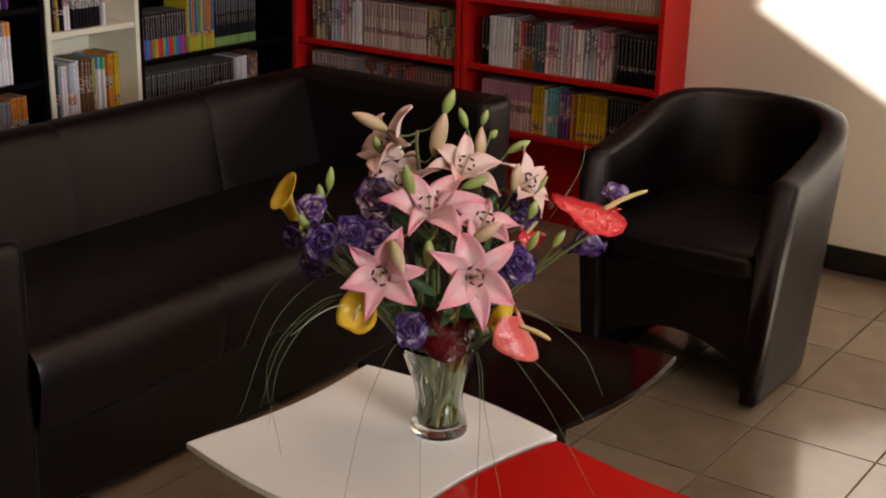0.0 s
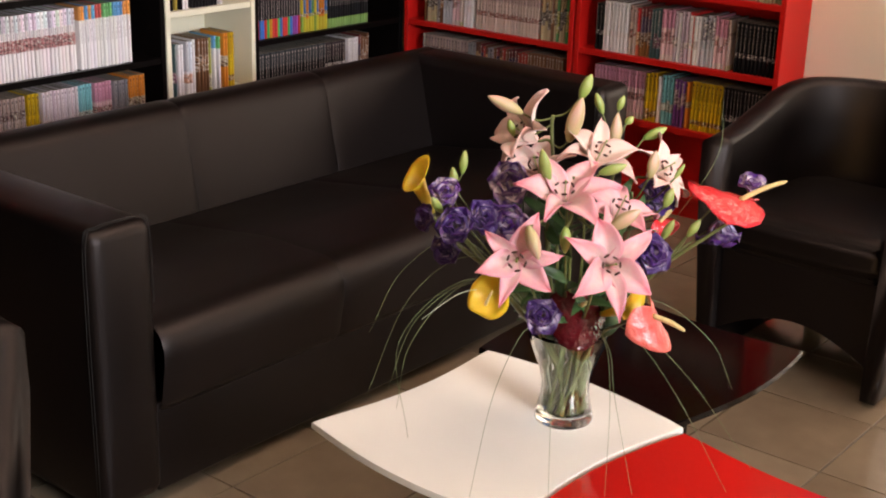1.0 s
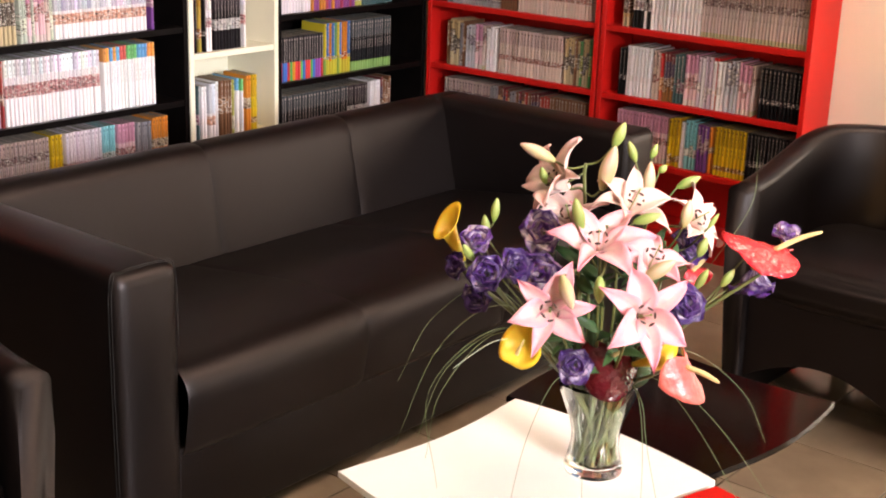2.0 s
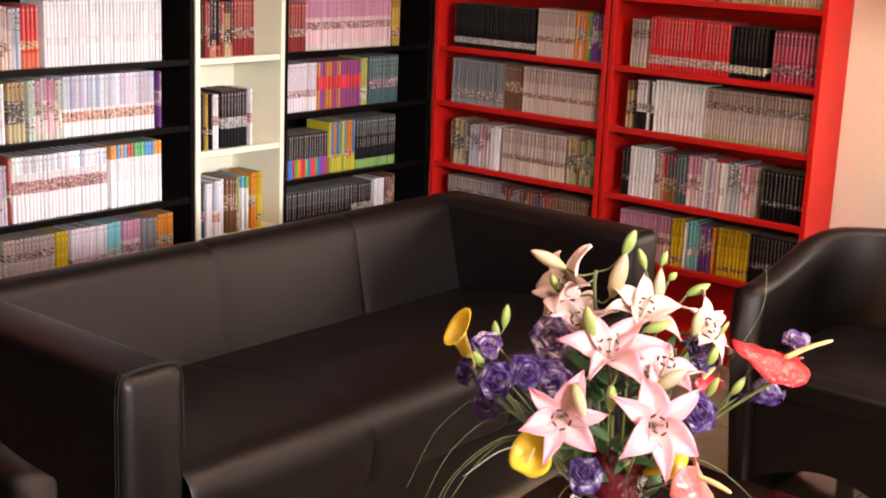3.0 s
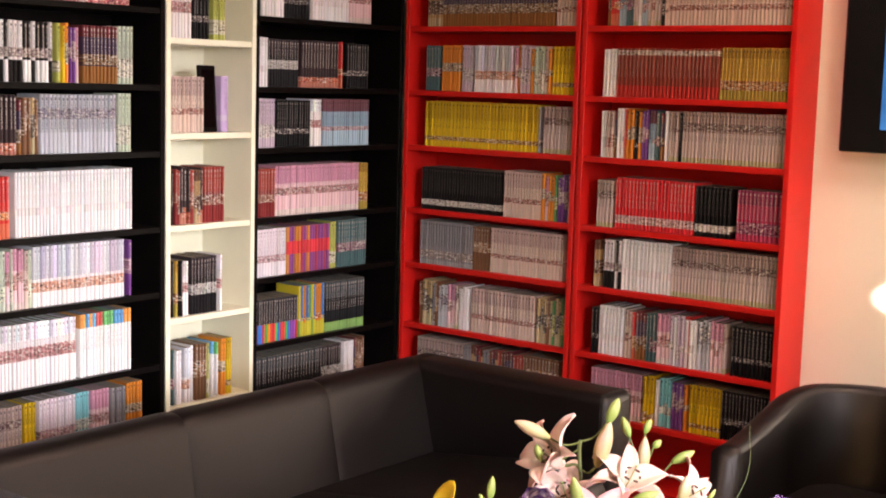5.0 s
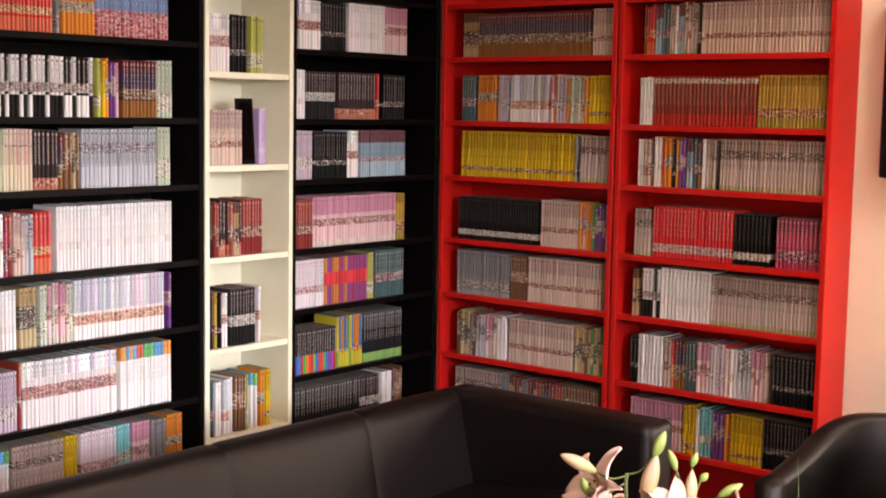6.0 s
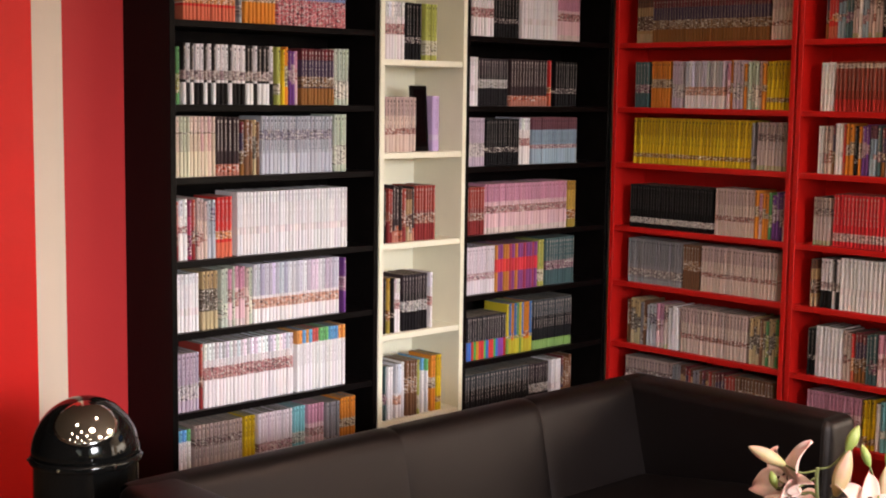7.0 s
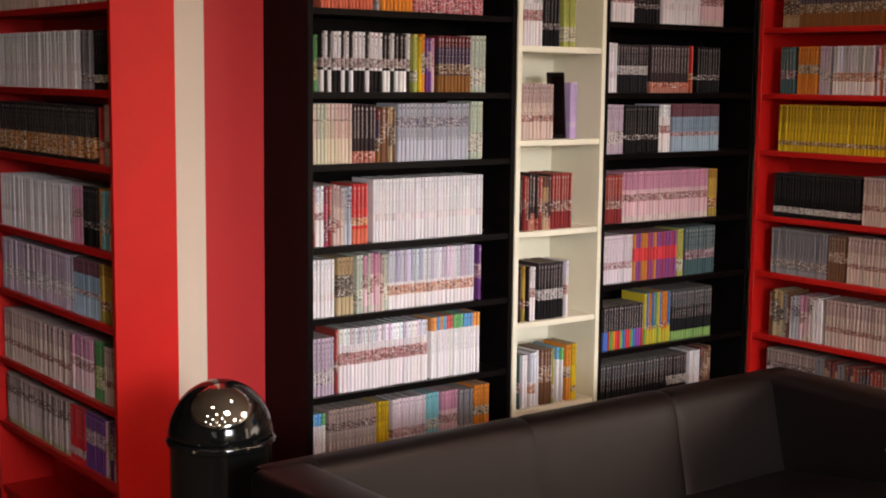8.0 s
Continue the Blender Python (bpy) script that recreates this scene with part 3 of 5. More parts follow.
def fill_shelf(m, inner, z, groups, singly, setback=0.02, limit=0.19):
    """Books along one shelf. singly: every book an object, else one object for the row."""
    row = Spines()
    for a, b, kind, h in groups:
        x, end = PANEL + a * inner + 0.001, PANEL + b * inner - 0.001
        tone = rng.uniform(-0.1, 0.1)
        width = rng.choice((0.0125, 0.0135, 0.0150))
        shift = rng.uniform(-.03, .03)
        series = rng.random()
        thin = rng.uniform(0.8, 1.0)
        i = 0
        serial = rng.randrange(1, 400)
        keys = SETS.get(kind)
        run = 0
        while x + width * 0.8 < end:
            if keys:
                if run <= 0:
                    key, run = rng.choice([k for k in keys if i == 0 or k != key]), rng.choice((1, 1, 1, 2, 3) if kind not in ("tall", "topcolour", "redblock") else (1, 1, 2))
                run -= 1
                even = kind in ("pastels", "tall", "tops", "topcolour", "pattern", "redblock")
                w, hh = width * (rng.uniform(0.95, 1.08) if even else rng.uniform(0.75, 1.35)), h * (rng.uniform(0.993, 1.004) if even else rng.uniform(0.94, 1.03))
            else:
                key, w, hh = kind, width * rng.uniform(0.92, 1.1), h * rng.uniform(0.993, 1.004)
            series = (rng.random() if run == 0 or i == 0 else series) if keys else series
            base, band, lo, hi, style = INK[key]
            if keys and not even:
                lo, hi = lo + rng.uniform(-.1, .1), hi + rng.uniform(-.1, .1)
            else:
                mid = (lo + hi) / 2 + shift
                lo, hi = (lo, hi) if lo < 0.05 or hi > 0.94 else (mid - (hi - lo) / 2 * thin, mid + (hi - lo) / 2 * thin)
            base = (base[0], base[1] * 0.965, base[2] * 0.975)
            plain = key in PLAIN
            head, foot = ZONES.get(key, (None, None))
            head = (*jitter(head[:3], 0.30 if key in MOTLEY else 0.08), head[3]) if head else NO_HEAD
            foot = (*jitter(foot[:3], 0.08), foot[3]) if foot else NO_FOOT
            ink = (jitter(base, 0.09), jitter(band, 0.25 if keys else 0.12), lo, hi, min(1.0, style * 2.0) * rng.uniform(.85, 1), 0.0 if plain else 1.0, head, foot)
            y = setback + rng.uniform(-0.0025, 0.0025)
            d = rng.uniform(0.118, 0.128)
            if singly:
                one = Spines()
                one.add(0, w - 0.0034, hh, d, 0, 0, ink, serial + i, 0.0, series)
                ob = new("book", one.mesh("book"))
                ob.matrix_world = m @ pose(x, y, z + 0.0006)
                tagged(ob, BOOK_LABEL.get(key, "paperback comic with a printed spine on a shelf"), "book", "books on the shelves")
            else:
                row.add(x, w - 0.0034, hh, d, y, z + 0.0006, ink, serial + i, rng.uniform(-.004, .004) if keys else 0, series)
            x += w
            i += 1
    if not singly:
        ob = new("book_row", row.mesh("book_row"))
        ob.matrix_world = m
        kinds = sorted({g[2] for g in groups}, key=lambda k: -max(g[1] - g[0] for g in groups if g[2] == k))
        tagged(ob, "row of paperback comics with " + ROW_WORD.get(kinds[0], "many-coloured") + " spines on a shelf", "books", "rows of books", "stuff")


BOOK_LABEL = {"white": "white paperback comic with a printed spine on a shelf", "red": "red paperback comic with a printed spine on a shelf",
              "black": "black paperback comic standing on a shelf", "yellow": "yellow paperback comic standing on a shelf",
              "orange": "orange paperback comic standing on a shelf", "cream": "cream paperback comic standing on a shelf",
              "greywhite": "pale grey paperback comic standing on a shelf", "whiteorange": "white paperback comic with an orange picture band",
              "whitered": "white paperback comic with a red picture band", "darkred": "dark red paperback comic standing on a shelf",
              "goldbrown": "gold and brown comic standing on a shelf", "blackred": "black paperback comic with a red foot band"}
ROW_WORD = {"yellow": "bright yellow", "blackwhite": "black and white", "greywhite": "pale grey", "cream": "cream", "redtop": "dark red",
            "redwhite": "bright red", "navy": "dark blue", "black": "black", "pinkwhite": "pink and white", "white": "white", "grey": "dark grey",
            "lightblue": "light blue", "blackgreen": "black and green", "goldbrown": "brown and gold", "redblock": "red and purple"}


# ---- modular low tables ----
def wavy_outline(size, bow, steps=10):
    """A square whose left and right sides bend in and whose front and back bend out by bow."""
    h = size / 2
    pts = []
    for k in range(4):
        for i in range(steps):
            t = i / steps
            s = -h + size * t
            out = math.sin(math.pi * t) * bow
            p = ((s, -h - out), (h - out, s), (-s, h + out), (-h + out, -s))[k]
            pts.append(p)
    return pts


def slab(outline, z0, z1, bevel=0.003):
    bm = bmesh.new()
    lo = [bm.verts.new((x, y, z0)) for x, y in outline]
    hi = [bm.verts.new((x, y, z1)) for x, y in outline]
    n = len(outline)
    top = bm.faces.new(hi)
    bm.faces.new(lo[::-1])
    for i in range(n):
        j = (i + 1) % n
        bm.faces.new((lo[i], lo[j], hi[j], hi[i]))
    if bevel:
        bmesh.ops.bevel(bm, geom=list(top.edges), offset=bevel, segments=2, affect="EDGES", profile=0.5)
    return bm


def low_table(x, y, turn, material, label):
    ob = thing("low_table", label, "table", pose(x, y, 0, 0, 0, turn), "modular low tables")
    part("tabletop", slab(wavy_outline(0.452, 0.026), TABLE_Z - 0.012, TABLE_Z), material, ob)
    part("base", box(-0.075, 0.075, -0.075, 0.075, 0.0, TABLE_Z - 0.0125, 0.004), M_TBLACK, ob)
    return ob


low_table(-1.248, 1.643, -4.5, M_TWHITE, "low white lacquered square table with curved edges")
low_table(-0.787, 1.591, 85.5, M_TRED, "low red lacquered square table with curved edges")
low_table(-1.235, 2.093, 86.5, M_TBLACK, "low glossy black square table with curved edges")


# ---- leather sofa ----
def soft_block(x0, x1, y0, y1, z0, z1, r, cuts=3, puff=0.0, shear=0.0):
    """An upholstered block with rounded edges; puff swells the faces, shear leans the +x face by height."""
    bm = box(x0, x1, y0, y1, z0, z1)
    bmesh.ops.subdivide_edges(bm, edges=bm.edges[:], cuts=cuts, use_grid_fill=True)
    cx, cy, cz = (x0 + x1) / 2, (y0 + y1) / 2, (z0 + z1) / 2
    for v in bm.verts:
        a, b, c = (2 * (v.co.x - cx) / (x1 - x0), 2 * (v.co.y - cy) / (y1 - y0), 2 * (v.co.z - cz) / (z1 - z0))
        k = puff
        v.co.x += k * a * (1 - b * b) * (1 - c * c)
        v.co.y += k * b * (1 - a * a) * (1 - c * c)
        v.co.z += k * c * (1 - a * a) * (1 - b * b)
        if shear and a > -0.99:
            v.co.x -= shear * (v.co.z - z0) / (z1 - z0) * (a + 1) / 2
    sharp = [e for e in bm.edges if len(e.link_faces) == 2 and e.calc_face_angle() > 0.9]
    bmesh.ops.bevel(bm, geom=sharp, offset=r, segments=4, profile=0.5, affect="EDGES")
    return bm


def seam(points, parent, r=0.0016, name="seam"):
    return part(name, tube(points, r, 6), M_SEAM, parent, smooth=True)


SX0, SX1, SY0, SY1, SZ = -2.762, -2.00, 1.372, 3.272, 0.632
ARM = 0.155
sofa = thing("sofa", "black leather three-seat sofa with straight arms and seams", "sofa")
part("armrest", soft_block(SX0 + 0.02, SX1, SY0, SY0 + ARM, 0.03, SZ, 0.030, 3, 0.004), M_LEATHER, sofa, smooth=True)
part("armrest", soft_block(SX0 + 0.02, SX1, SY1 - ARM, SY1, 0.03, SZ, 0.030, 3, 0.004), M_LEATHER, sofa, smooth=True)


def upholstered(profile, y0, y1, crease=0.005, n=14):
    """A closed section (x, z) drawn out along y, drawn in a little at the two seams."""
    cx = sum(p[0] for p in profile) / len(profile)
    cz = sum(p[1] for p in profile) / len(profile)
    bm = bmesh.new()
    rings = []
    for i in range(n + 1):
        t = i / n
        t = 0.5 - 0.5 * math.cos(math.pi * t)
        y = y0 + (y1 - y0) * t
        e = min(y - y0, y1 - y) / 0.022
        k = crease * max(0.0, 1 - e) ** 2
        ring = []
        for x, z in profile:
            d = Vector((cx - x, 0, cz - z)).normalized()
            ring.append(bm.verts.new((x + d.x * k, y, z + d.z * k)))
        rings.append(ring)
    m = len(profile)
    for r0, r1 in zip(rings, rings[1:]):
        for j in range(m):
            jj = (j + 1) % m
            bm.faces.new((r0[j], r0[jj], r1[jj], r1[j]))
    bmesh.ops.recalc_face_normals(bm, faces=bm.faces[:])
    return bm


def round_section(corners, radii, steps=6):
    """A polygon with rounded corners, as (x, z) pairs."""
    out = []
    n = len(corners)
    for i, (c, r) in enumerate(zip(corners, radii)):
        p, a, b = Vector(c), Vector(corners[i - 1]), Vector(corners[(i + 1) % n])
        u, v = (a - p).normalized(), (b - p).normalized()
        s, e = p + u * r, p + v * r
        for k in range(steps + 1):
            t = k / steps
            q = (1 - t) ** 2 * s + 2 * t * (1 - t) * p + t * t * e
            out.append((q.x, q.y))
    return out


back = round_section([(SX0, 0.05), (SX0 + 0.165, 0.05), (SX0 + 0.155, 0.34), (SX0 + 0.086, SZ + 0.004), (SX0, SZ + 0.004)], [0.01, 0.01, 0.03, 0.05, 0.035])
edges = (SY0 + 0.025, 2.17, 2.695, SY1 - 0.025)
for y0, y1 in zip(edges, edges[1:]):
    part("back_cushion", upholstered(back, y0, y1), M_LEATHER, sofa, smooth=True)
seat = round_section([(SX0 + 0.11, 0.20), (SX1 - 0.002, 0.205), (SX1 + 0.030, 0.405), (SX1 - 0.25, 0.410), (SX0 + 0.11, 0.352)], [0.01, 0.03, 0.095, 0.06, 0.01], 8)
edges = (SY0 + ARM, 2.05, 2.575, SY1 - ARM)
for y0, y1 in zip(edges, edges[1:]):
    part("seat_cushion", upholstered(seat, y0, y1, 0.005), M_LEATHER, sofa, smooth=True)
for y0 in (SY0, SY1 - ARM):
    for off in (0.0, 0.009):
        loop = [(SX1 - 0.014 - off, y0 + 0.001 + 0.0005, 0.06), (SX1 - 0.014 - off, y0 - 0.0005, 0.45), (SX1 - 0.014 - off, y0 + 0.004, SZ - 0.018), (SX1 - 0.014 - off, y0 + 0.03, SZ + 0.0005), (SX1 - 0.014 - off, y0 + ARM / 2, SZ + 0.003),
                (SX1 - 0.014 - off, y0 + ARM - 0.03, SZ + 0.0005), (SX1 - 0.014 - off, y0 + ARM - 0.004, SZ - 0.018), (SX1 - 0.014 - off, y0 + ARM + 0.0005, 0.45)]
        seam(curve_points(loop, 6), sofa, 0.0008)
for y0 in (SY0 + ARM + 0.001, SY1 - ARM - 0.001):
    seam(curve_points([(SX0 + 0.030, y0, SZ + 0.004), (SX0 + 0.075, y0, SZ - 0.012), (SX0 + 0.112, y0, 0.50), (SX0 + 0.150, y0, 0.36)], 6), sofa, 0.0020)
part("base", soft_block(SX0 + 0.05, SX1 - 0.012, SY0 + ARM - 0.01, SY1 - ARM + 0.01, 0.03, 0.23, 0.008, 2), M_LEATHER, sofa, smooth=True)
for x, y in ((SX1 - 0.08, SY0 + 0.07), (SX1 - 0.08, SY1 - 0.07), (SX0 + 0.08, SY0 + 0.07), (SX0 + 0.08, SY1 - 0.07)):
    foot = part("foot", lathe([(0.022, 0), (0.026, 0.032)], 16), M_DARK, sofa)
    foot.location = (x, y, 0)


# ---- tub armchairs ----
def tub_shell(width=0.58, depth=0.60, thick=0.07, front_h=0.598, back_h=0.697, bottom=0.012):
    """A wall in a U plan, open to the front (-y), higher at the back."""
    bm = bmesh.new()
    r = width / 2
    path = []
    straight = depth - r
    for i in range(7):
        path.append((r, -depth / 2 + straight * i / 6, 1, 0))
    for i in range(1, 24):
        a = math.pi * i / 24
        path.append((r * math.cos(a), -depth / 2 + straight + r * math.sin(a), math.cos(a), math.sin(a)))
    for i in range(7):
        path.append((-r, -depth / 2 + straight * (6 - i) / 6, -1, 0))
    n = len(path)
    rings = []
    for i, (x, y, nx, ny) in enumerate(path):
        s = 1 - abs(2 * i / (n - 1) - 1)
        e = min(1, s / 0.62)
        top = front_h + (back_h - front_h) * (e * e * (3 - 2 * e))
        th = thick
        low = bottom + 0.085 * max(0.0, min(1.0, (s - 0.45) / 0.25))      # the back stands clear of the floor
        sec = []
        for k in range(7):
            t = k / 6
            z = low + (top - 0.02 - low) * t
            flare = -0.045 * (1 - t) ** 1.2
            sec.append((x + nx * flare, y + ny * flare, z))
        for k in range(1, 6):
            a = math.pi * k / 6
            off = th / 2 * (1 - math.cos(a))
            sec.append((x - nx * off, y - ny * off, top - 0.02 + 0.02 * math.sin(a)))
        for k in range(7):
            t = 1 - k / 6
            z = low + (top - 0.02 - low) * t
            flare = 0.045 * (1 - t) ** 1.2
            sec.append((x - nx * (th + flare * 0.3), y - ny * (th + flare * 0.3), z))
        rings.append([bm.verts.new(p) for p in sec])
    m = len(rings[0])
    for a, b in zip(rings, rings[1:]):
        for k in range(m):
            j = (k + 1) % m
            bm.faces.new((a[k], b[k], b[j], a[j]))
    f0 = bm.faces.new(rings[0])
    f1 = bm.faces.new(rings[-1][::-1])
    bmesh.ops.bevel(bm, geom=list(f0.edges) + list(f1.edges), offset=0.010, segments=2, affect="EDGES")
    bmesh.ops.recalc_face_normals(bm, faces=bm.faces)
    return bm


def tub_chair(m, label):
    ob = thing("armchair", label, "armchair", m, "tub armchairs")
    part("shell", tub_shell(), M_LEATHER, ob, smooth=True)
    w, d = 0.58, 0.60
    bm = soft_block(-w / 2 + 0.078, w / 2 - 0.078, -d / 2 + 0.02, d / 2 - 0.10, 0.30, 0.425, 0.03, 4, 0.010)
    part("seat", bm, M_LEATHER, ob, smooth=True)
    # front apron with an arched lower edge
    bm = bmesh.new()
    xs = [(-w / 2 + 0.08) + (w - 0.16) * i / 16 for i in range(17)]
    cols = []
    for x in xs:
        arch = 0.070 + 0.090 * math.cos(math.pi * x / (w - 0.10))
        cols.append([bm.verts.new((x, y, z)) for y, z in ((-d / 2 + 0.03, arch), (-d / 2 + 0.03, 0.31), (-d / 2 + 0.07, 0.31), (-d / 2 + 0.07, arch))])
    for a, b in zip(cols, cols[1:]):
        for k in range(4):
            bm.faces.new((a[k], b[k], b[(k + 1) % 4], a[(k + 1) % 4]))
    bm.faces.new(cols[0]); bm.faces.new(cols[-1][::-1])
    bmesh.ops.recalc_face_normals(bm, faces=bm.faces)
    part("apron", bm, M_LEATHER, ob)
    for x in (-0.10, 0.10):
        leg = part("leg", box(-0.02, 0.02, -0.02, 0.02, 0, 0.30, 0.003), M_DARK, ob)
        leg.location = (x, 0.12, 0)
    return ob


tub_chair(pose(-1.318, 3.268, 0, 0, 0, 0), "black leather tub armchair with a curved back, empty")
tub_chair(pose(-2.092, 0.806, 0, 0, 0, 90), "black leather tub armchair beside the sofa's end")


def axis_matrix(at, way, spin=0.0):
    """Local z along way."""
    q = Vector(way).normalized().to_track_quat("Z", "Y").to_matrix().to_4x4()
    return Matrix.Translation(at) @ q @ Matrix.Rotation(spin, 4, "Z")


# ---- waste bin with a domed lid ----
bin_ob = thing("waste_bin", "round black enamel waste bin with a domed push lid", "waste bin", pose(-3.028, 1.462, 0, 0, 0, 62))
part("body", lathe([(0.120, 0.0), (0.124, 0.01), (0.124, 0.612), (0.126, 0.617)], 48), M_BIN, bin_ob, smooth=True)
part("rim", lathe([(0.128, 0.612), (0.132, 0.617), (0.132, 0.627), (0.128, 0.632)], 48), M_BIN, bin_ob, smooth=True)
dome = [(0.128 * math.cos(a), 0.632 + 0.138 * math.sin(a)) for a in [math.pi / 2 * i / 12 for i in range(12)]] + [(0.004, 0.770)]
part("lid", lathe(dome, 48), M_BIN, bin_ob, smooth=True)
flap_bm = bmesh.new()
grid_ = []
for i in range(13):
    ring = []
    for j in range(28):
        s, a = i / 12, 2 * math.pi * j / 28
        u, e = 0.84 * s * math.cos(a), 0.82 + 0.48 * s * math.sin(a)
        ring.append(flap_bm.verts.new((0.1305 * math.cos(e) * math.sin(u), -0.1305 * math.cos(e) * math.cos(u), 0.632 + 0.1405 * math.sin(e))))
    grid_.append(ring)
for r0, r1 in zip(grid_, grid_[1:]):
    for j in range(28):
        k = (j + 1) % 28
        flap_bm.faces.new((r0[j], r1[j], r1[k], r0[k]))
bmesh.ops.remove_doubles(flap_bm, verts=flap_bm.verts[:], dist=0.0001)
bmesh.ops.recalc_face_normals(flap_bm, faces=flap_bm.faces[:])
bmesh.ops.solidify(flap_bm, geom=flap_bm.faces[:], thickness=0.0015)
part("flap", flap_bm, M_CHROME, bin_ob, "polished steel push flap", True)
for a in (-1.57, -0.5, 0.5, 1.57):
    rivet = part("rivet", lathe([(0.0045, 0), (0.004, 0.002), (0.002, 0.0035)], 12), M_CHROME, bin_ob)
    rivet.matrix_local = axis_matrix((0.132 * math.sin(a), -0.132 * math.cos(a), 0.622), (math.sin(a), -math.cos(a), 0))


# ---- television on the north wall ----
tv = thing("television", "black flat-screen television fixed to the white wall", "television", pose(-1.784, WALL_N, 1.307))
part("case", box(0, 0.93, -0.075, -0.02, 0, 0.57, 0.008, 2), M_TVCASE, tv)
M_SCREEN = mat("lit_screen", (0.004, 0.006, 0.012), 0.08)
scr_co = node(M_SCREEN, "TexCoord")
scr_n = node(M_SCREEN, "TexNoise", Scale=9.0, Detail=3.0)
link(M_SCREEN, scr_co.outputs["Object"], scr_n.inputs["Vector"])
scr_m = node(M_SCREEN, "MixRGB")
scr_m.inputs[1].default_value, scr_m.inputs[2].default_value = (0.01, 0.05, 0.20, 1), (0.10, 0.34, 0.75, 1)
link(M_SCREEN, scr_n.outputs["Fac"], scr_m.inputs[0])
link(M_SCREEN, scr_m.outputs[0], bsdf(M_SCREEN).inputs["Emission Color"])
bsdf(M_SCREEN).inputs["Emission Strength"].default_value = 0.22
part("screen", box(0.133, 0.80, -0.0775, -0.074, 0.075, 0.515), M_SCREEN, tv, "screen lit with a blue picture")
part("wall_bracket", box(0.3, 0.63, -0.022, -0.001, 0.15, 0.42, 0.002), M_BLACKBASE, tv)


# ---- bouquet in a glass vase ----
BQ = pose(-1.177, 1.735, TABLE_Z, 0, 0, 39)     # x across the bouquet, y away from the tables' front, z up
frng = random.Random(21)


def petal_material(name, base, tip, edge, rough=0.45, p0=0.0, p1=1.0, edge_at=0.55, sub=0.25, patch=0.0, blister=0.0):
    """Pigment runs from the base (v=0) to the tip (v=1), with another tone along the midrib or margin."""
    m = mat(name, base, rough)
    uv = node(m, "UVMap"); uv.uv_map = "petal"
    sx = node(m, "SeparateXYZ"); link(m, uv.outputs[0], sx.inputs[0])
    r1 = node(m, "MapRange"); r1.inputs["From Min"].default_value, r1.inputs["From Max"].default_value = p0, p1
    pt = node(m, "TexCoord")
    pn = node(m, "TexNoise", Scale=55.0, Detail=2.0); link(m, pt.outputs["Object"], pn.inputs["Vector"])
    pm = node(m, "Math"); pm.operation = "MULTIPLY_ADD"
    link(m, pn.outputs["Fac"], pm.inputs[0]); pm.inputs[1].default_value = patch
    pa = node(m, "Math"); pa.operation = "SUBTRACT"; pa.inputs[1].default_value = patch * 0.5
    link(m, sx.outputs[1], pa.inputs[0]); link(m, pa.outputs[0], pm.inputs[2])
    link(m, pm.outputs[0], r1.inputs["Value"])
    a = node(m, "MixRGB"); a.inputs[1].default_value, a.inputs[2].default_value = (*base, 1), (*tip, 1)
    link(m, r1.outputs[0], a.inputs[0])
    r2 = node(m, "MapRange"); r2.inputs["From Min"].default_value, r2.inputs["From Max"].default_value = edge_at, 1.0
    link(m, sx.outputs[0], r2.inputs["Value"])
    b = node(m, "MixRGB"); b.inputs[2].default_value = (*edge, 1)
    link(m, r2.outputs[0], b.inputs[0]); link(m, a.outputs[0], b.inputs[1])
    co = node(m, "TexCoord")
    nz = node(m, "TexNoise", Scale=160.0, Detail=4.0); link(m, co.outputs["Object"], nz.inputs["Vector"])
    c = node(m, "MixRGB"); c.blend_type = "MULTIPLY"; c.inputs[0].default_value = 0.18
    link(m, b.outputs[0], c.inputs[1]); link(m, nz.outputs["Color"], c.inputs[2])
    link(m, c.outputs[0], bsdf(m).inputs["Base Color"])
    cv = node(m, "CombineXYZ"); link(m, sx.outputs[0], cv.inputs[0])
    wv = node(m, "TexNoise", Scale=14.0, Detail=2.0); link(m, cv.outputs[0], wv.inputs["Vector"])
    bp = node(m, "Bump", Strength=0.25, Distance=0.001); link(m, wv.outputs["Fac"], bp.inputs["Height"])
    link(m, bp.outputs[0], bsdf(m).inputs["Normal"])
    if blister:
        bn = node(m, "TexNoise", Scale=120.0, Detail=1.0); link(m, co.outputs["Object"], bn.inputs["Vector"])
        b2 = node(m, "Bump", Strength=blister, Distance=0.006); link(m, bn.outputs["Fac"], b2.inputs["Height"])
        link(m, bp.outputs[0], b2.inputs["Normal"])
        link(m, b2.outputs[0], bsdf(m).inputs["Normal"])
    bsdf(m).inputs["Subsurface Weight"].default_value = sub
    bsdf(m).inputs["Subsurface Radius"].default_value = (0.004, 0.002, 0.002)
    return m


M_LILY = petal_material("pink_lily_petal", (.70, .48, .46), (.60, .12, .19), (.66, .28, .33), 0.5, 0.34, 1.05, 0.40, patch=0.45)
M_LILYPALE = petal_material("pale_lily_petal", (.70, .55, .48), (.62, .30, .29), (.68, .45, .41), 0.5, 0.40, 1.15, 0.3, patch=0.35)
M_LISI = petal_material("purple_lisianthus_petal", (.60, .48, .60), (.045, .007, .115), (.034, .005, .09), 0.5, 0.46, 0.78, 0.70, patch=1.3)
M_LISIPALE = petal_material("lilac_lisianthus_petal", (.66, .53, .56), (.085, .018, .17), (.07, .014, .15), 0.5, 0.58, 0.96, 0.80, patch=1.2)
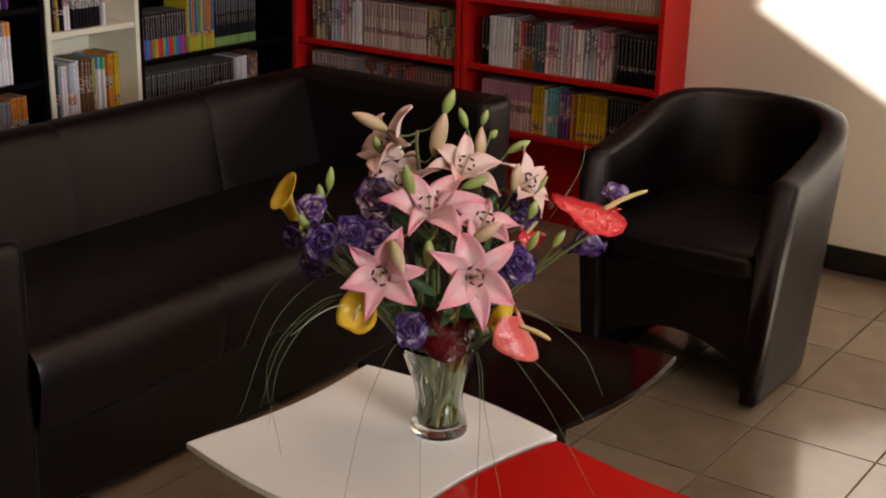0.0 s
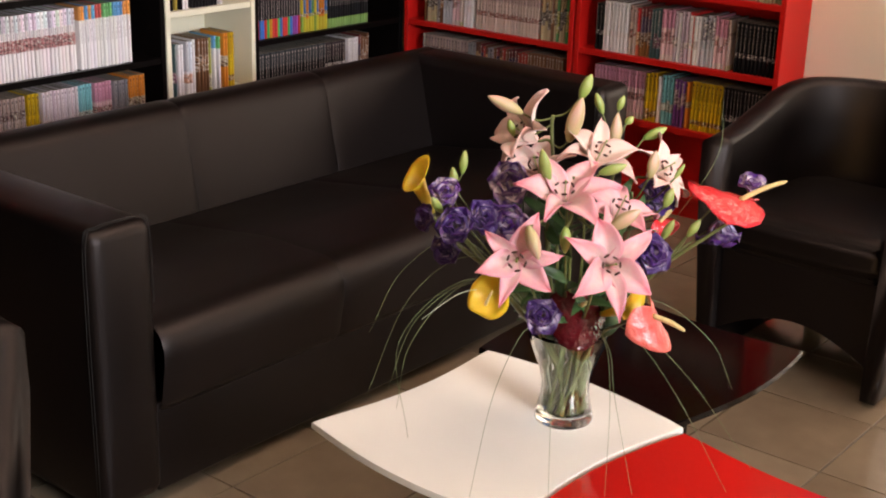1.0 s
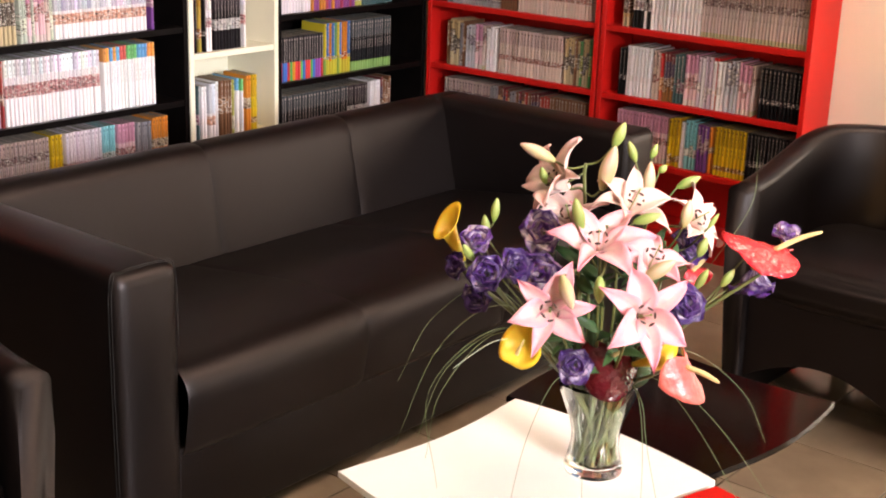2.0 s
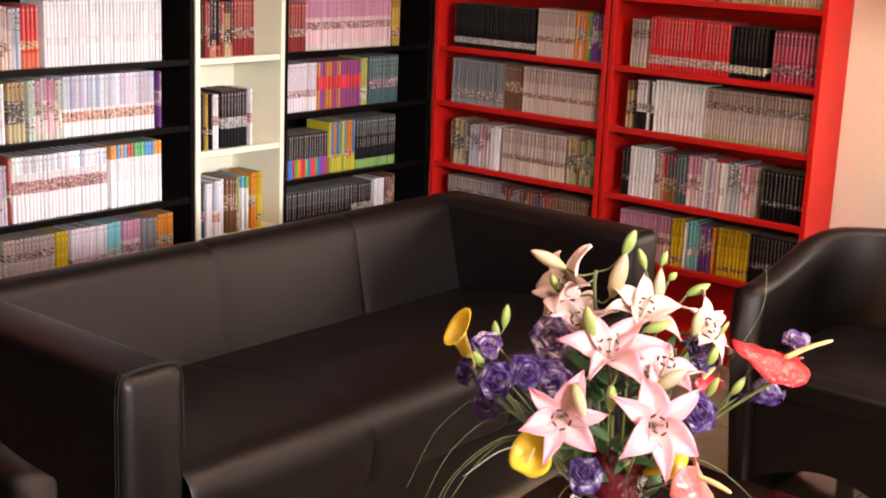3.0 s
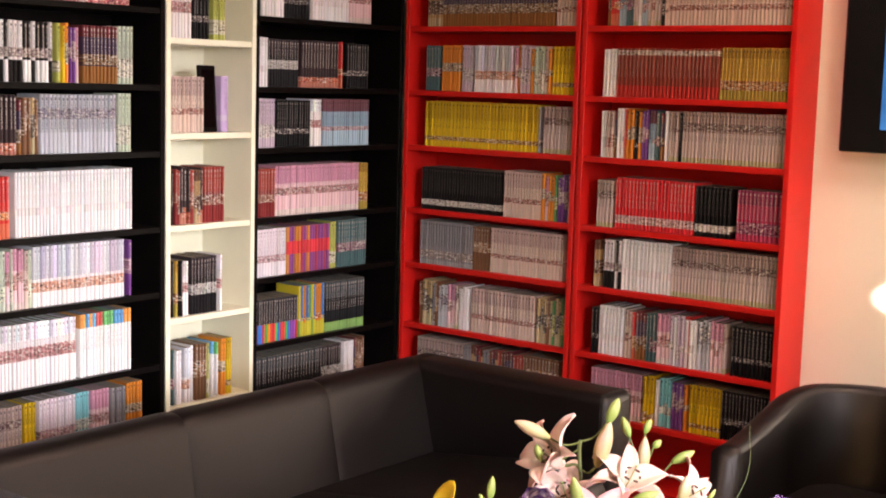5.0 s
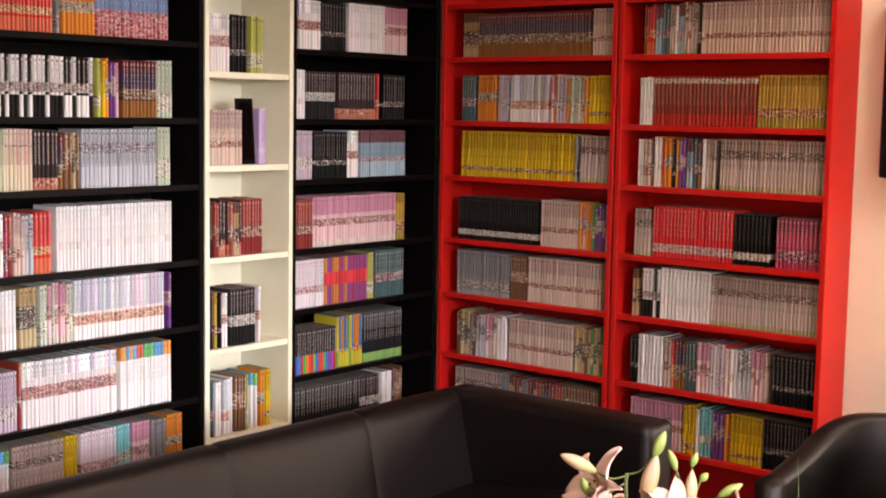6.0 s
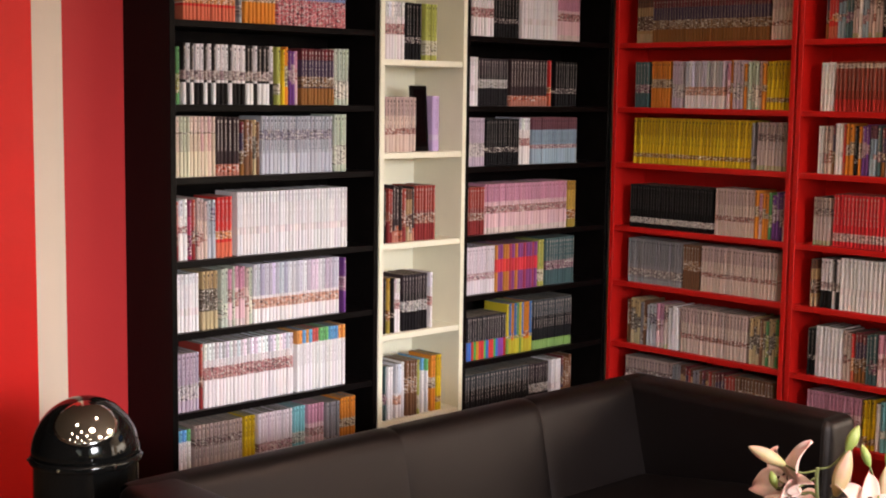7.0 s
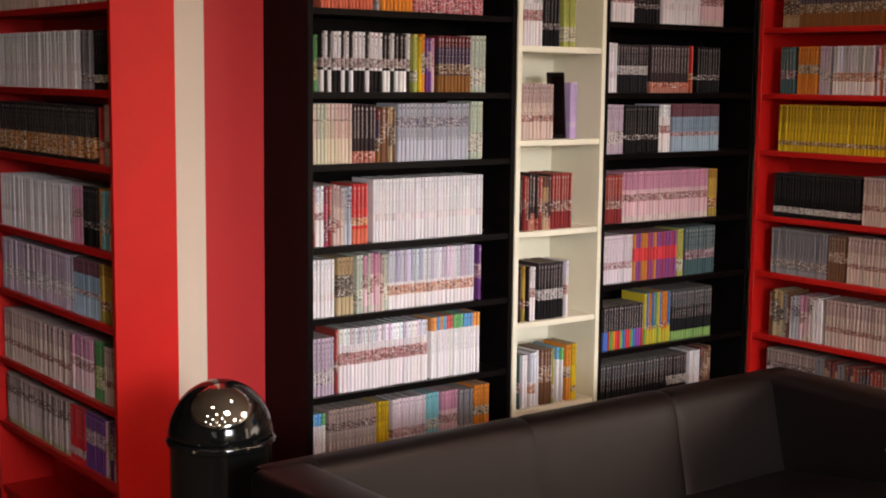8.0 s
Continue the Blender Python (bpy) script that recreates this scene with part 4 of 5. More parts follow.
M_CALLA = petal_material("yellow_calla_spathe", (.50, .42, .05), (.66, .42, .02), (.64, .39, .02), 0.4, 0.0, 0.6, 0.9)
M_ANTHRED = petal_material("red_anthurium_spathe", (.62, .030, .035), (.62, .03, .035), (.55, .02, .03), 0.16, 0, 1, 0.7, 0.05, blister=0.55)
M_ANTHPINK = petal_material("pink_anthurium_spathe", (.64, .10, .085), (.62, .09, .08), (.68, .15, .12), 0.33, 0, 1, 0.7, 0.05, blister=0.35)
M_ANTHDARK = petal_material("dark_red_anthurium_spathe", (.10, .005, .009), (.09, .004, .008), (.06, .003, .006), 0.16, 0, 1, 0.7, 0.05, blister=0.6)
M_BUDGREEN = petal_material("green_bud", (.19, .27, .055), (.36, .37, .11), (.23, .29, .07), 0.45, 0.0, 1.0, 0.6)
M_BUDPINK = petal_material("cream_pink_bud", (.36, .34, .12), (.62, .38, .29), (.40, .31, .15), 0.45, 0.0, 0.7, 0.55)
M_LEAF = petal_material("dark_leaf", (.035, .085, .025), (.05, .11, .03), (.03, .075, .025), 0.38, 0, 1, 0.5)
M_STEM = surface("green_stem", (.085, .095, .024), 0.45, 40, 0.2, 0.1, 300)
M_GRASS = surface("bear_grass", (.15, .19, .085), 0.4, 40, 0.2, 0.1, 300)
M_GRASSPALE = surface("pale_grass", (.50, .54, .40), 0.4, 40, 0.1, 0.1, 300)
M_ANTHER = surface("dark_anther", (.05, .018, .012), 0.8, 200, 0.3, 0.3, 900)
M_FILAMENT = surface("pale_filament", (.66, .44, .36), 0.5, 60, 0.1, 0.1, 500)
M_SPADIX = surface("cream_spadix", (.66, .50, .22), 0.6, 300, 0.15, 0.8, 900)
M_GLASS = mat("clear_glass", (0.97, 0.99, 0.98), 0.015)
bsdf(M_GLASS).inputs["Transmission Weight"].default_value = 1.0
bsdf(M_GLASS).inputs["IOR"].default_value = 1.48
M_WATER = mat("water", (0.97, 0.98, 0.95), 0.0)
bsdf(M_WATER).inputs["Transmission Weight"].default_value = 1.0
bsdf(M_WATER).inputs["IOR"].default_value = 1.33


def petal_mesh(length, width, a0, a1, cup=0.15, point=1.0, ruffle=0.0, wide_at=0.45, nu=6, nv=12, neck=0.1, bend=1.0, seed=0, twist=0.0, groove=0.0):
    """A petal that leaves the flower's axis (z) at angle a0 and ends at a1 (degrees), with cup across."""
    bm = bmesh.new()
    uvl = bm.loops.layers.uv.new("petal")
    rows, data = [], []
    r, z = 0.002, 0.0
    ds = length / nv
    for i in range(nv + 1):
        s = i / nv
        th = radians(a0 + (a1 - a0) * s ** bend)
        if i:
            r += math.sin(th) * ds
            z += math.cos(th) * ds
        if s < wide_at:
            k = math.sin(math.pi / 2 * s / wide_at)
            w = neck + (1 - neck) * k
        else:
            q = (s - wide_at) / (1 - wide_at)
            w = max(0.03, (1 - q ** 1.5) ** 1.12 if groove else (1 - q ** (1.6 + point * 0.6)) ** (0.75 + 0.2 * point))
        w *= width / 2
        nr, nz_ = -math.cos(th), math.sin(th)
        row = []
        for j in range(nu + 1):
            t = 2 * j / nu - 1
            lift = cup * w * abs(t) ** 1.35 + groove * w * (math.exp(-(t / 0.3) ** 2) * -0.12 + 0.10 * math.sin(6 * s + seed) * t * s) + twist * w * t * s + ruffle * math.sin(9 * s + 5 * t + seed) * abs(t) * s
            row.append(bm.verts.new((r + nr * lift, w * t, z + nz_ * lift)))
        rows.append(row)
    for i in range(nv):
        for j in range(nu):
            f = bm.faces.new((rows[i][j], rows[i + 1][j], rows[i + 1][j + 1], rows[i][j + 1]))
            for lp, (ii, jj) in zip(f.loops, ((i, j), (i + 1, j), (i + 1, j + 1), (i, j + 1))):
                lp[uvl].uv = (abs(2 * jj / nu - 1), ii / nv)
    # a real, if thin, body
    bm.normal_update()
    bmesh.ops.solidify(bm, geom=bm.faces[:], thickness=0.0006)
    return bm


def put(bm, m):
    bm.transform(m)
    return bm


def stem_points(at, way, foot):
    """From the flower down its axis, in over the rim and to the bottom of the vase."""
    at, way = Vector(at), Vector(way).normalized()
    side = Vector((at.x, at.y, 0))
    rim = Vector((max(-.045, min(.045, at.x * 0.35)) , max(-.04, min(.04, at.y * 0.3)), 0.165))
    return curve_points([at, at - way * 0.035, at * 0.45 + rim * 0.55 + Vector((0, 0, 0.01)), rim, Vector(foot)], 7)


def stem_foot():
    a = frng.uniform(0, 6.28)
    return (0.024 * math.cos(a), 0.024 * math.sin(a), 0.022)


def add_stem(ob, at, way, r=0.0026):
    part("stem", tube(stem_points(at, way, stem_foot()), r, 7), M_STEM, ob, smooth=True)


def lily(at, way, spin, length=0.088, opening=98, material=None, label="open pink lily with dark stamens in the bouquet", first=30):
    ob = thing("lily", label, "flower", BQ, "lilies in the vase")
    m = axis_matrix(at, way, spin)
    mt = material or M_LILY
    for k in range(6):
        inner = k % 2
        bm = petal_mesh(length * frng.uniform(.96, 1.14), (0.046 if inner else 0.032) * length / 0.085, first + frng.uniform(-8, 8), opening + frng.uniform(-10, 58), 0.42, 1.5, 0.0034, 0.44, 8, 14, 0.24, 1.5, k, frng.uniform(-.5, .5), 1.0)
        part("petal", put(bm, m @ Matrix.Rotation(math.pi / 3 * k + frng.uniform(-.2, .2), 4, "Z")), mt, ob, smooth=True)
    for k in range(6):
        a = math.pi / 3 * k + 0.5
        sp = frng.uniform(.8, 1.2)
        pts = [Vector((0.003 * math.cos(a), 0.003 * math.sin(a), 0.004)), Vector((0.006 * math.cos(a) * sp, 0.006 * math.sin(a) * sp, 0.022)), Vector((0.013 * math.cos(a) * sp, 0.013 * math.sin(a) * sp, 0.038))]
        fil = part("stamen", put(tube(curve_points(pts, 3), 0.0007, 5), m), M_FILAMENT, ob, smooth=True)
        e = pts[-1]
        t = Vector((-math.sin(a), math.cos(a), frng.uniform(-.4, .4))) * 0.0048
        part("anther", put(tube([e - t, e - t * .5, e + t * .5, e + t], [.0008, .0019, .0019, .0008], 6), m), M_ANTHER, fil, smooth=True)
    part("pistil", put(tube([(0, 0, 0.003), (0, 0, 0.03), (0.002, 0, 0.052), (0.002, 0, 0.055)], [.0012, .001, .001, .002], 6), m), M_BUDGREEN, ob, smooth=True)
    add_stem(ob, at, way)
    return ob


def bud_mesh(length, width, m):
    """A closed bud: three folded petals make a softly three-sided spindle."""
    bm = bmesh.new()
    uvl = bm.loops.layers.uv.new("petal")
    n, k = 10, 12
    rings = []
    for i in range(n + 1):
        s = i / n
        r = width / 2 * (math.sin(math.pi * min(1, s * 0.92 + 0.06)) ** 0.75)
        rings.append([bm.verts.new((r * (1 + .10 * math.cos(3 * a)) * math.cos(a), r * (1 + .10 * math.cos(3 * a)) * math.sin(a), s * length)) for a in [2 * math.pi * j / k for j in range(k)]])
    for i in range(n):
        for j in range(k):
            jj = (j + 1) % k
            f = bm.faces.new((rings[i][j], rings[i][jj], rings[i + 1][jj], rings[i + 1][j]))
            for lp, (s, q) in zip(f.loops, ((i, j), (i, j + 1), (i + 1, j + 1), (i + 1, j))):
                lp[uvl].uv = (abs(math.cos(1.5 * 2 * math.pi * q / k)), s / n)
    bm.faces.new(rings[0][::-1])
    bm.faces.new(rings[-1])
    return put(bm, m)


def lily_stalk(buds, top, way, label):
    """One stalk with several closed buds on side stems."""
    ob = thing("lily_stalk", label, "flower", BQ, "lilies in the vase")
    main = part("stem", tube(stem_points(top, way, stem_foot()), 0.0030, 8), M_STEM, ob, smooth=True)
    for at, d, length, width, mt, join in buds:
        b = part("bud", bud_mesh(length, width, axis_matrix(at, d)), mt, ob, smooth=True)
        j = Vector(join)
        a = Vector(at)
        mid = (j + a) / 2 - Vector((0, 0, 0.008))
        part("bud_stem", tube(curve_points([j, mid, a + Vector(d).normalized() * 0.002], 5), 0.0018, 6), M_STEM, ob, smooth=True)
    return ob


def leaf(ob, at, way, spin, length, width, a0=30, a1=90):
    part("leaf", put(petal_mesh(length, width, a0, a1, 0.25, 1.3, 0.001, 0.35, 4, 9, 0.15), axis_matrix(at, way, spin)), M_LEAF, ob, smooth=True)


def lisianthus(at, way, size, material, label, stem=True):
    ob = thing("lisianthus", label, "flower", BQ, "purple flowers in the vase")
    for w, (n, scale, a0, a1) in enumerate(((4, 0.72, 4, 20), (5, 0.9, 14, 42), (6, 1.0, 26, 78))):
        for k in range(n):
            m = axis_matrix(at, way, 2 * math.pi * k / n + w * 0.6 + frng.uniform(-.2, .2))
            bm = petal_mesh(size * scale * frng.uniform(.92, 1.08), size * 1.0, a0, a1 + frng.uniform(-14, 18), 0.5, 0.2, size * 0.16, 0.62, 6, 8, 0.25, 1.3, k + w)
            part("petal", put(bm, m), material, ob, smooth=True)
    a = Vector(at)
    part("calyx", bud_mesh(size * 0.35, size * 0.3, axis_matrix(a - Vector(way).normalized() * size * 0.22, way)), M_BUDGREEN, ob, smooth=True)
    if stem:
        add_stem(ob, at, way, 0.0017)
    return ob


def calla(at, way, spin, size, label):
    """A rolled yellow spathe that flares to one pointed side."""
    ob = thing("calla", label, "flower", BQ, "callas in the vase")
    bm = bmesh.new()
    uvl = bm.loops.layers.uv.new("petal")
    n, k = 12, 20
    rings = []
    for i in range(n + 1):
        s = i / n
        r0 = size * (0.07 + 0.13 * s + 0.28 * max(0, s - 0.6) ** 1.6 * 2)
        ring = []
        for j in range(k):
            a = 2 * math.pi * j / k
            tip = max(0, math.cos(a)) ** 3
            r = r0 * (1 + 0.55 * tip * s ** 3)
            z = size * s * (1 + 0.18 * math.cos(a) * s) - size * 0.28 * max(0, s - 0.7) * (2.0 - tip)
            ring.append(bm.verts.new((r * math.cos(a), r * math.sin(a), z)))
        rings.append(ring)
    for i in range(n):
        for j in range(k):
            jj = (j + 1) % k
            f = bm.faces.new((rings[i][j], rings[i][jj], rings[i + 1][jj], rings[i + 1][j]))
            for lp, s in zip(f.loops, (i, i, i + 1, i + 1)):
                lp[uvl].uv = (0.2, s / n)
    bm.normal_update()
    bmesh.ops.solidify(bm, geom=bm.faces[:], thickness=0.0008)
    m = axis_matrix(at, way, spin)
    part("spathe", put(bm, m), M_CALLA, ob, smooth=True)
    part("spadix", put(tube([(0, 0, size * .1), (0, 0, size * .4), (0, 0, size * .62), (0, 0, size * .68)], [.003, .0035, .003, .001], 8), m), M_SPADIX, ob, smooth=True)
    add_stem(ob, at, way, 0.0042)
    return ob


def open_calla(at, way, spin, length, width, label):
    """A calla whose broad oval spathe is unrolled to a shallow cup with a rolled rim."""
    ob = thing("calla", label, "flower", BQ, "callas in the vase")
    bm = bmesh.new()
    uvl = bm.loops.layers.uv.new("petal")
    n, k = 9, 26
    rings = []
    for i in range(n + 1):
        s = i / n
        ring = []
        for j in range(k):
            a = 2 * math.pi * j / k
            r = 0.5 * (1 + 0.10 * math.cos(a) ** 3 - 0.10 * max(0, -math.cos(a)) ** 6 + 0.03 * math.sin(3 * a + 1))
            roll = max(0, s - 0.75) * 4
            z = width * (0.42 * s ** 2 - 0.16 * roll ** 2 + 0.10 * s * s * math.cos(2 * a + 0.6) + 0.035 * math.sin(5 * a) * s ** 3)
            ring.append(bm.verts.new((length * r * s * math.cos(a), width * r * s * math.sin(a), z)))
        rings.append(ring)
    for i in range(n):
        for j in range(k):
            jj = (j + 1) % k
            f = bm.faces.new((rings[i][j], rings[i][jj], rings[i + 1][jj], rings[i + 1][j]))
            for lp, q in zip(f.loops, (i, i, i + 1, i + 1)):
                lp[uvl].uv = (0.2, 0.3 + 0.7 * q / n)
    bmesh.ops.remove_doubles(bm, verts=bm.verts[:], dist=0.0002)
    bm.normal_update()
    bmesh.ops.solidify(bm, geom=bm.faces[:], thickness=0.0009)
    m = axis_matrix(at, way, spin)
    part("spathe", put(bm, m), M_CALLA, ob, smooth=True)
    part("spadix", put(tube(curve_points([(-length * .36, 0, .006), (-length * .15, 0, .012), (length * .1, 0, .016)], 4), [.003] * 5 + [.0026, .0022, .0018, .001], 8), m), M_SPADIX, ob, smooth=True)
    add_stem(ob, at, way, 0.0042)
    return ob


def anthurium(at, way, tip, size, material, lean, label, tail=1.0, saddle=1.0):
    """A glossy heart-shaped spathe with a spadix."""
    ob = thing("anthurium", label, "flower", BQ, "anthuriums in the vase")
    bm = bmesh.new()
    uvl = bm.loops.layers.uv.new("petal")
    n, k = 9, 28
    rings = []
    for i in range(n + 1):
        s = i / n
        ring = []
        for j in range(k):
            a = 2 * math.pi * j / k
            # heart: notch behind, point ahead
            r = size * 0.5 * (0.86 + 0.30 * max(0, math.cos(a)) ** 4 * tail - 0.42 * max(0, -math.cos(a)) ** 8 + 0.10 * math.sin(a) ** 2)
            x, y = r * s * math.cos(a) + size * 0.06 * s, r * s * math.sin(a) * 0.92
            z = size * (saddle * (0.17 * s ** 2 * math.cos(2 * a) - 0.13 * s ** 2) + 0.016 * math.sin(7 * a + 9 * s) * s + 0.010 * math.sin(13 * a) * s * s)
            ring.append(bm.verts.new((x, y, z)))
        rings.append(ring)
    for i in range(n):
        for j in range(k):
            jj = (j + 1) % k
            f = bm.faces.new((rings[i][j], rings[i][jj], rings[i + 1][jj], rings[i + 1][j]))
            for lp, s in zip(f.loops, (i, i, i + 1, i + 1)):
                lp[uvl].uv = (s / n, 0.5)
    bmesh.ops.remove_doubles(bm, verts=bm.verts[:], dist=0.0002)
    bm.normal_update()
    bmesh.ops.solidify(bm, geom=bm.faces[:], thickness=0.0012)
    zc = Vector(way).normalized()
    yc = zc.cross(Vector(tip)).normalized()
    m = Matrix.Translation(at) @ Matrix((yc.cross(zc), yc, zc)).transposed().to_4x4()
    part("spathe", put(bm, m), material, ob, smooth=True)
    d = m.to_3x3().inverted() @ Vector(lean)
    part("spadix", put(tube(curve_points([(0, 0, 0), d * 0.5 + Vector((0, 0, .004)), d], 5), [.0042] * 6 + [.004, .0036, .0034, .0030, .0015], 8), m), M_SPADIX, ob, smooth=True)
    add_stem(ob, at, way, 0.0032)
    return ob


def grass(points, mt=None, r=0.0011):
    ob = thing("grass_blade", "thin arching grass blade hanging from the vase" if mt is None else "pale arching grass blade in the bouquet", "grass blade", BQ, "grass blades in the vase")
    pts = curve_points([(points[0][0] * 0.4, points[0][1] * 0.4, 0.05), (points[0][0] * 0.8, points[0][1] * 0.8, 0.165)] + list(points), 7)
    n = len(pts)
    part("blade", tube(pts, [r * (1 - 0.75 * i / n) for i in range(n)], 5), mt or M_GRASS, ob, smooth=True)


# the vase: flared rim, narrow waist, wider foot
OUT = [(.0, .0), (.044, .0), (.050, .004), (.0505, .012), (.046, .030), (.0415, .052), (.0415, .075), (.0475, .100), (.058, .128), (.0655, .150), (.069, .165), (.0695, .172)]
INN = [(.0680, .1725), (.0665, .165), (.0630, .150), (.0555, .128), (.0450, .100), (.0385, .075), (.0385, .052), (.0425, .030), (.0440, .020), (.030, .016), (.0, .0155)]
vase = thing("vase", "clear glass vase with a narrow waist, half full of water", "vase", BQ @ pose(0, 0, 0.0008))
glass = part("glass", lathe(OUT + INN, 40, False), M_GLASS, vase, smooth=True)
bm_ = bmesh.new()
bm_.from_mesh(glass.data)
bmesh.ops.remove_doubles(bm_, verts=bm_.verts[:], dist=0.0003)
bmesh.ops.recalc_face_normals(bm_, faces=bm_.faces[:])
bm_.to_mesh(glass.data)
bm_.free()
glass.visible_shadow = False
wat = [(r - 0.0006, z) for r, z in ((.030, .0166), (.0434, .0205), (.0420, .030), (.0380, .052), (.0380, .075), (.0445, .100), (.0500, .114))]
water = part("water", lathe(wat, 40), M_WATER, vase, "water in the vase", True)
water.visible_shadow = False

lily((-0.106, -0.205, 0.366), (-0.12, -0.95, 0.25), 0.25, 0.080, 98, label="open pink lily facing forward, low in the bouquet")
lily((0.024, -0.225, 0.366), (0.12, -0.92, 0.36), 0.55, 0.088, 96, label="open pink lily facing forward, with dark stamens")
lily((-0.030, -0.120, 0.428), (-0.12, -0.50, 0.75), 0.1, 0.088, 112, label="open pink lily with petals bent well back")
lily((0.020, -0.030, 0.466), (0.25, -0.45, 0.80), 0.9, 0.084, 110, M_LILYPALE, "pale pink lily opening upward in the bouquet")
lily((-0.070, 0.015, 0.492), (-0.80, -0.30, 0.50), 0.35, 0.092, 100, M_LILYPALE, "pale lily seen from the side, stamens spread", 26)
lily((0.112, 0.0, 0.440), (0.55, -0.35, 0.45), 0.2, 0.078, 74, M_LILYPALE, "pale cream lily turned to the side", 22)
lily((0.046, -0.110, 0.398), (0.25, -0.40, 0.85), 0.8, 0.078, 105, label="pink lily half hidden behind a larger one")
lily((-0.060, 0.010, 0.430), (-0.3, -0.5, 0.75), 0.4, 0.078, 92, M_LILYPALE, "pale pink lily behind the others, with pink stamens")

G, P_ = M_BUDGREEN, M_BUDPINK
lily_stalk((((-0.005, 0.0, 0.566), (0.35, 0, 0.9), 0.044, 0.018, G, (-0.045, 0, 0.536)),
            ((-0.096, 0.0, 0.540), (-0.9, 0, 0.42), 0.062, 0.021, P_, (-0.047, 0, 0.534)),
            ((-0.020, -0.01, 0.498), (0.22, -0.1, 0.97), 0.076, 0.026, P_, (-0.045, 0, 0.490)),
            ((-0.108, 0.0, 0.502), (-0.3, -.1, 0.9), 0.030, 0.013, G, (-0.050, 0, 0.522))),
           (-0.047, 0.0, 0.538), (0, 0, 1), "lily stalk with closed pink and green buds")
lily_stalk((((0.036, 0.03, 0.536), (-0.35, 0, 0.9), 0.036, 0.014, G, (0.060, .02, 0.490)),
            ((0.062, 0.04, 0.540), (0.3, 0, 0.9), 0.026, 0.012, G, (0.062, .02, 0.500)),
            ((0.074, 0.03, 0.520), (0.7, 0, 0.7), 0.018, 0.012, G, (0.062, .02, 0.505)),
            ((0.057, 0.02, 0.478), (0.04, 0, 1), 0.062, 0.020, P_, (0.058, 0.02, 0.462)),
            ((0.105, 0.03, 0.496), (0.85, 0, 0.45), 0.042, 0.016, G, (0.062, .02, 0.458))),
           (0.058, 0.02, 0.465), (0, 0, 1), "lily stalk with small green buds")
lily_stalk((((-0.058, -0.12, 0.462), (-0.25, -.15, 0.95), 0.056, 0.019, G, (-0.030, -.11, 0.400)),
            ((0.018, -0.12, 0.478), (0.9, -.1, 0.35), 0.044, 0.016, G, (-0.022, -.11, 0.440)),
            ((0.026, -0.215, 0.420), (0.75, -.2, 0.6), 0.056, 0.021, P_, (-0.012, -.13, 0.410)),
            ((-0.040, -0.235, 0.428), (0.02, -.1, -1), 0.040, 0.017, G, (-0.020, -.15, 0.430)),
            ((-0.095, -0.235, 0.428), (0.30, -.35, -0.8), 0.052, 0.021, P_, (-0.040, -.13, 0.430))),
           (-0.020, -0.11, 0.470), (0, -.1, 1), "lily stalk with buds in front of the flowers")
lily_stalk((((0.106, -0.06, 0.456), (0.15, 0, 0.95), 0.045, 0.018, P_, (0.080, -.02, 0.40)),
            ((0.150, -0.03, 0.446), (0.5, 0, 0.85), 0.030, 0.008, G, (0.10, -.02, 0.40)),
            ((0.135, -0.05, 0.405), (0.3, 0, 0.9), 0.034, 0.016, G, (0.09, -.02, 0.37))),
           (0.085, -0.02, 0.42), (0, 0, 1), "lily stalk with narrow buds and leaves")

DEEP, SOFT = "deep purple lisianthus with white petal bases", "pale lilac lisianthus with purple petal edges"
lisianthus((-0.212, -0.05, 0.412), (-0.2, -.6, 0.7), 0.032, M_LISIPALE, SOFT)
lisianthus((-0.160, -0.06, 0.380), (0.25, -.8, 0.4), 0.037, M_LISI, DEEP)
lisianthus((-0.196, -0.09, 0.374), (-0.15, -.85, 0.45), 0.041, M_LISI, DEEP)
lisianthus((-0.235, -0.04, 0.372), (-0.7, -.5, 0.3), 0.030, M_LISI, DEEP)
lisianthus((-0.205, -0.06, 0.335), (-0.4, -.8, -0.1), 0.034, M_LISI, DEEP)
lisianthus((-0.107, -0.02, 0.425), (-0.2, -.8, 0.4), 0.044, M_LISIPALE, SOFT)
lisianthus((-0.112, -0.04, 0.385), (-0.1, -.7, -0.2), 0.046, M_LISIPALE, SOFT)
lisianthus((-0.057, -0.13, 0.246), (-0.1, -.9, 0.3), 0.036, M_LISI, "dark purple lisianthus low over the vase rim")
lisianthus((0.105, -0.09, 0.335), (0.25, -.8, 0.45), 0.046, M_LISI, DEEP)
lisianthus((0.290, 0.04, 0.410), (0.1, -.4, 0.9), 0.030, M_LISIPALE, "small lilac lisianthus behind the red anthurium")
lisianthus((0.246, 0.03, 0.362), (0.05, -.2, -1), 0.050, M_LISI, "dark purple lisianthus hanging down")
lisianthus((0.125, 0.04, 0.385), (0.4, -.5, 0.5), 0.044, M_LISI, DEEP)
for at_, d_ in (((-0.190, -.03, .445), (0.1, 0, 1)), ((-0.200, -.04, .425), (-.15, -.1, 1)), ((0.135, -.05, .350), (.4, -.2, .9)), ((0.180, -.03, .350), (.5, 0, .8)), ((-0.22, -.07, .392), (-.4, -.4, .7))):
    ob_ = thing("lisianthus_bud", "closed green lisianthus bud on a thin stem", "flower", BQ, "purple flowers in the vase")
    part("bud", bud_mesh(frng.uniform(.032, .042), 0.014, axis_matrix(at_, d_)), M_BUDGREEN, ob_, smooth=True)
    add_stem(ob_, at_, d_, 0.0014)

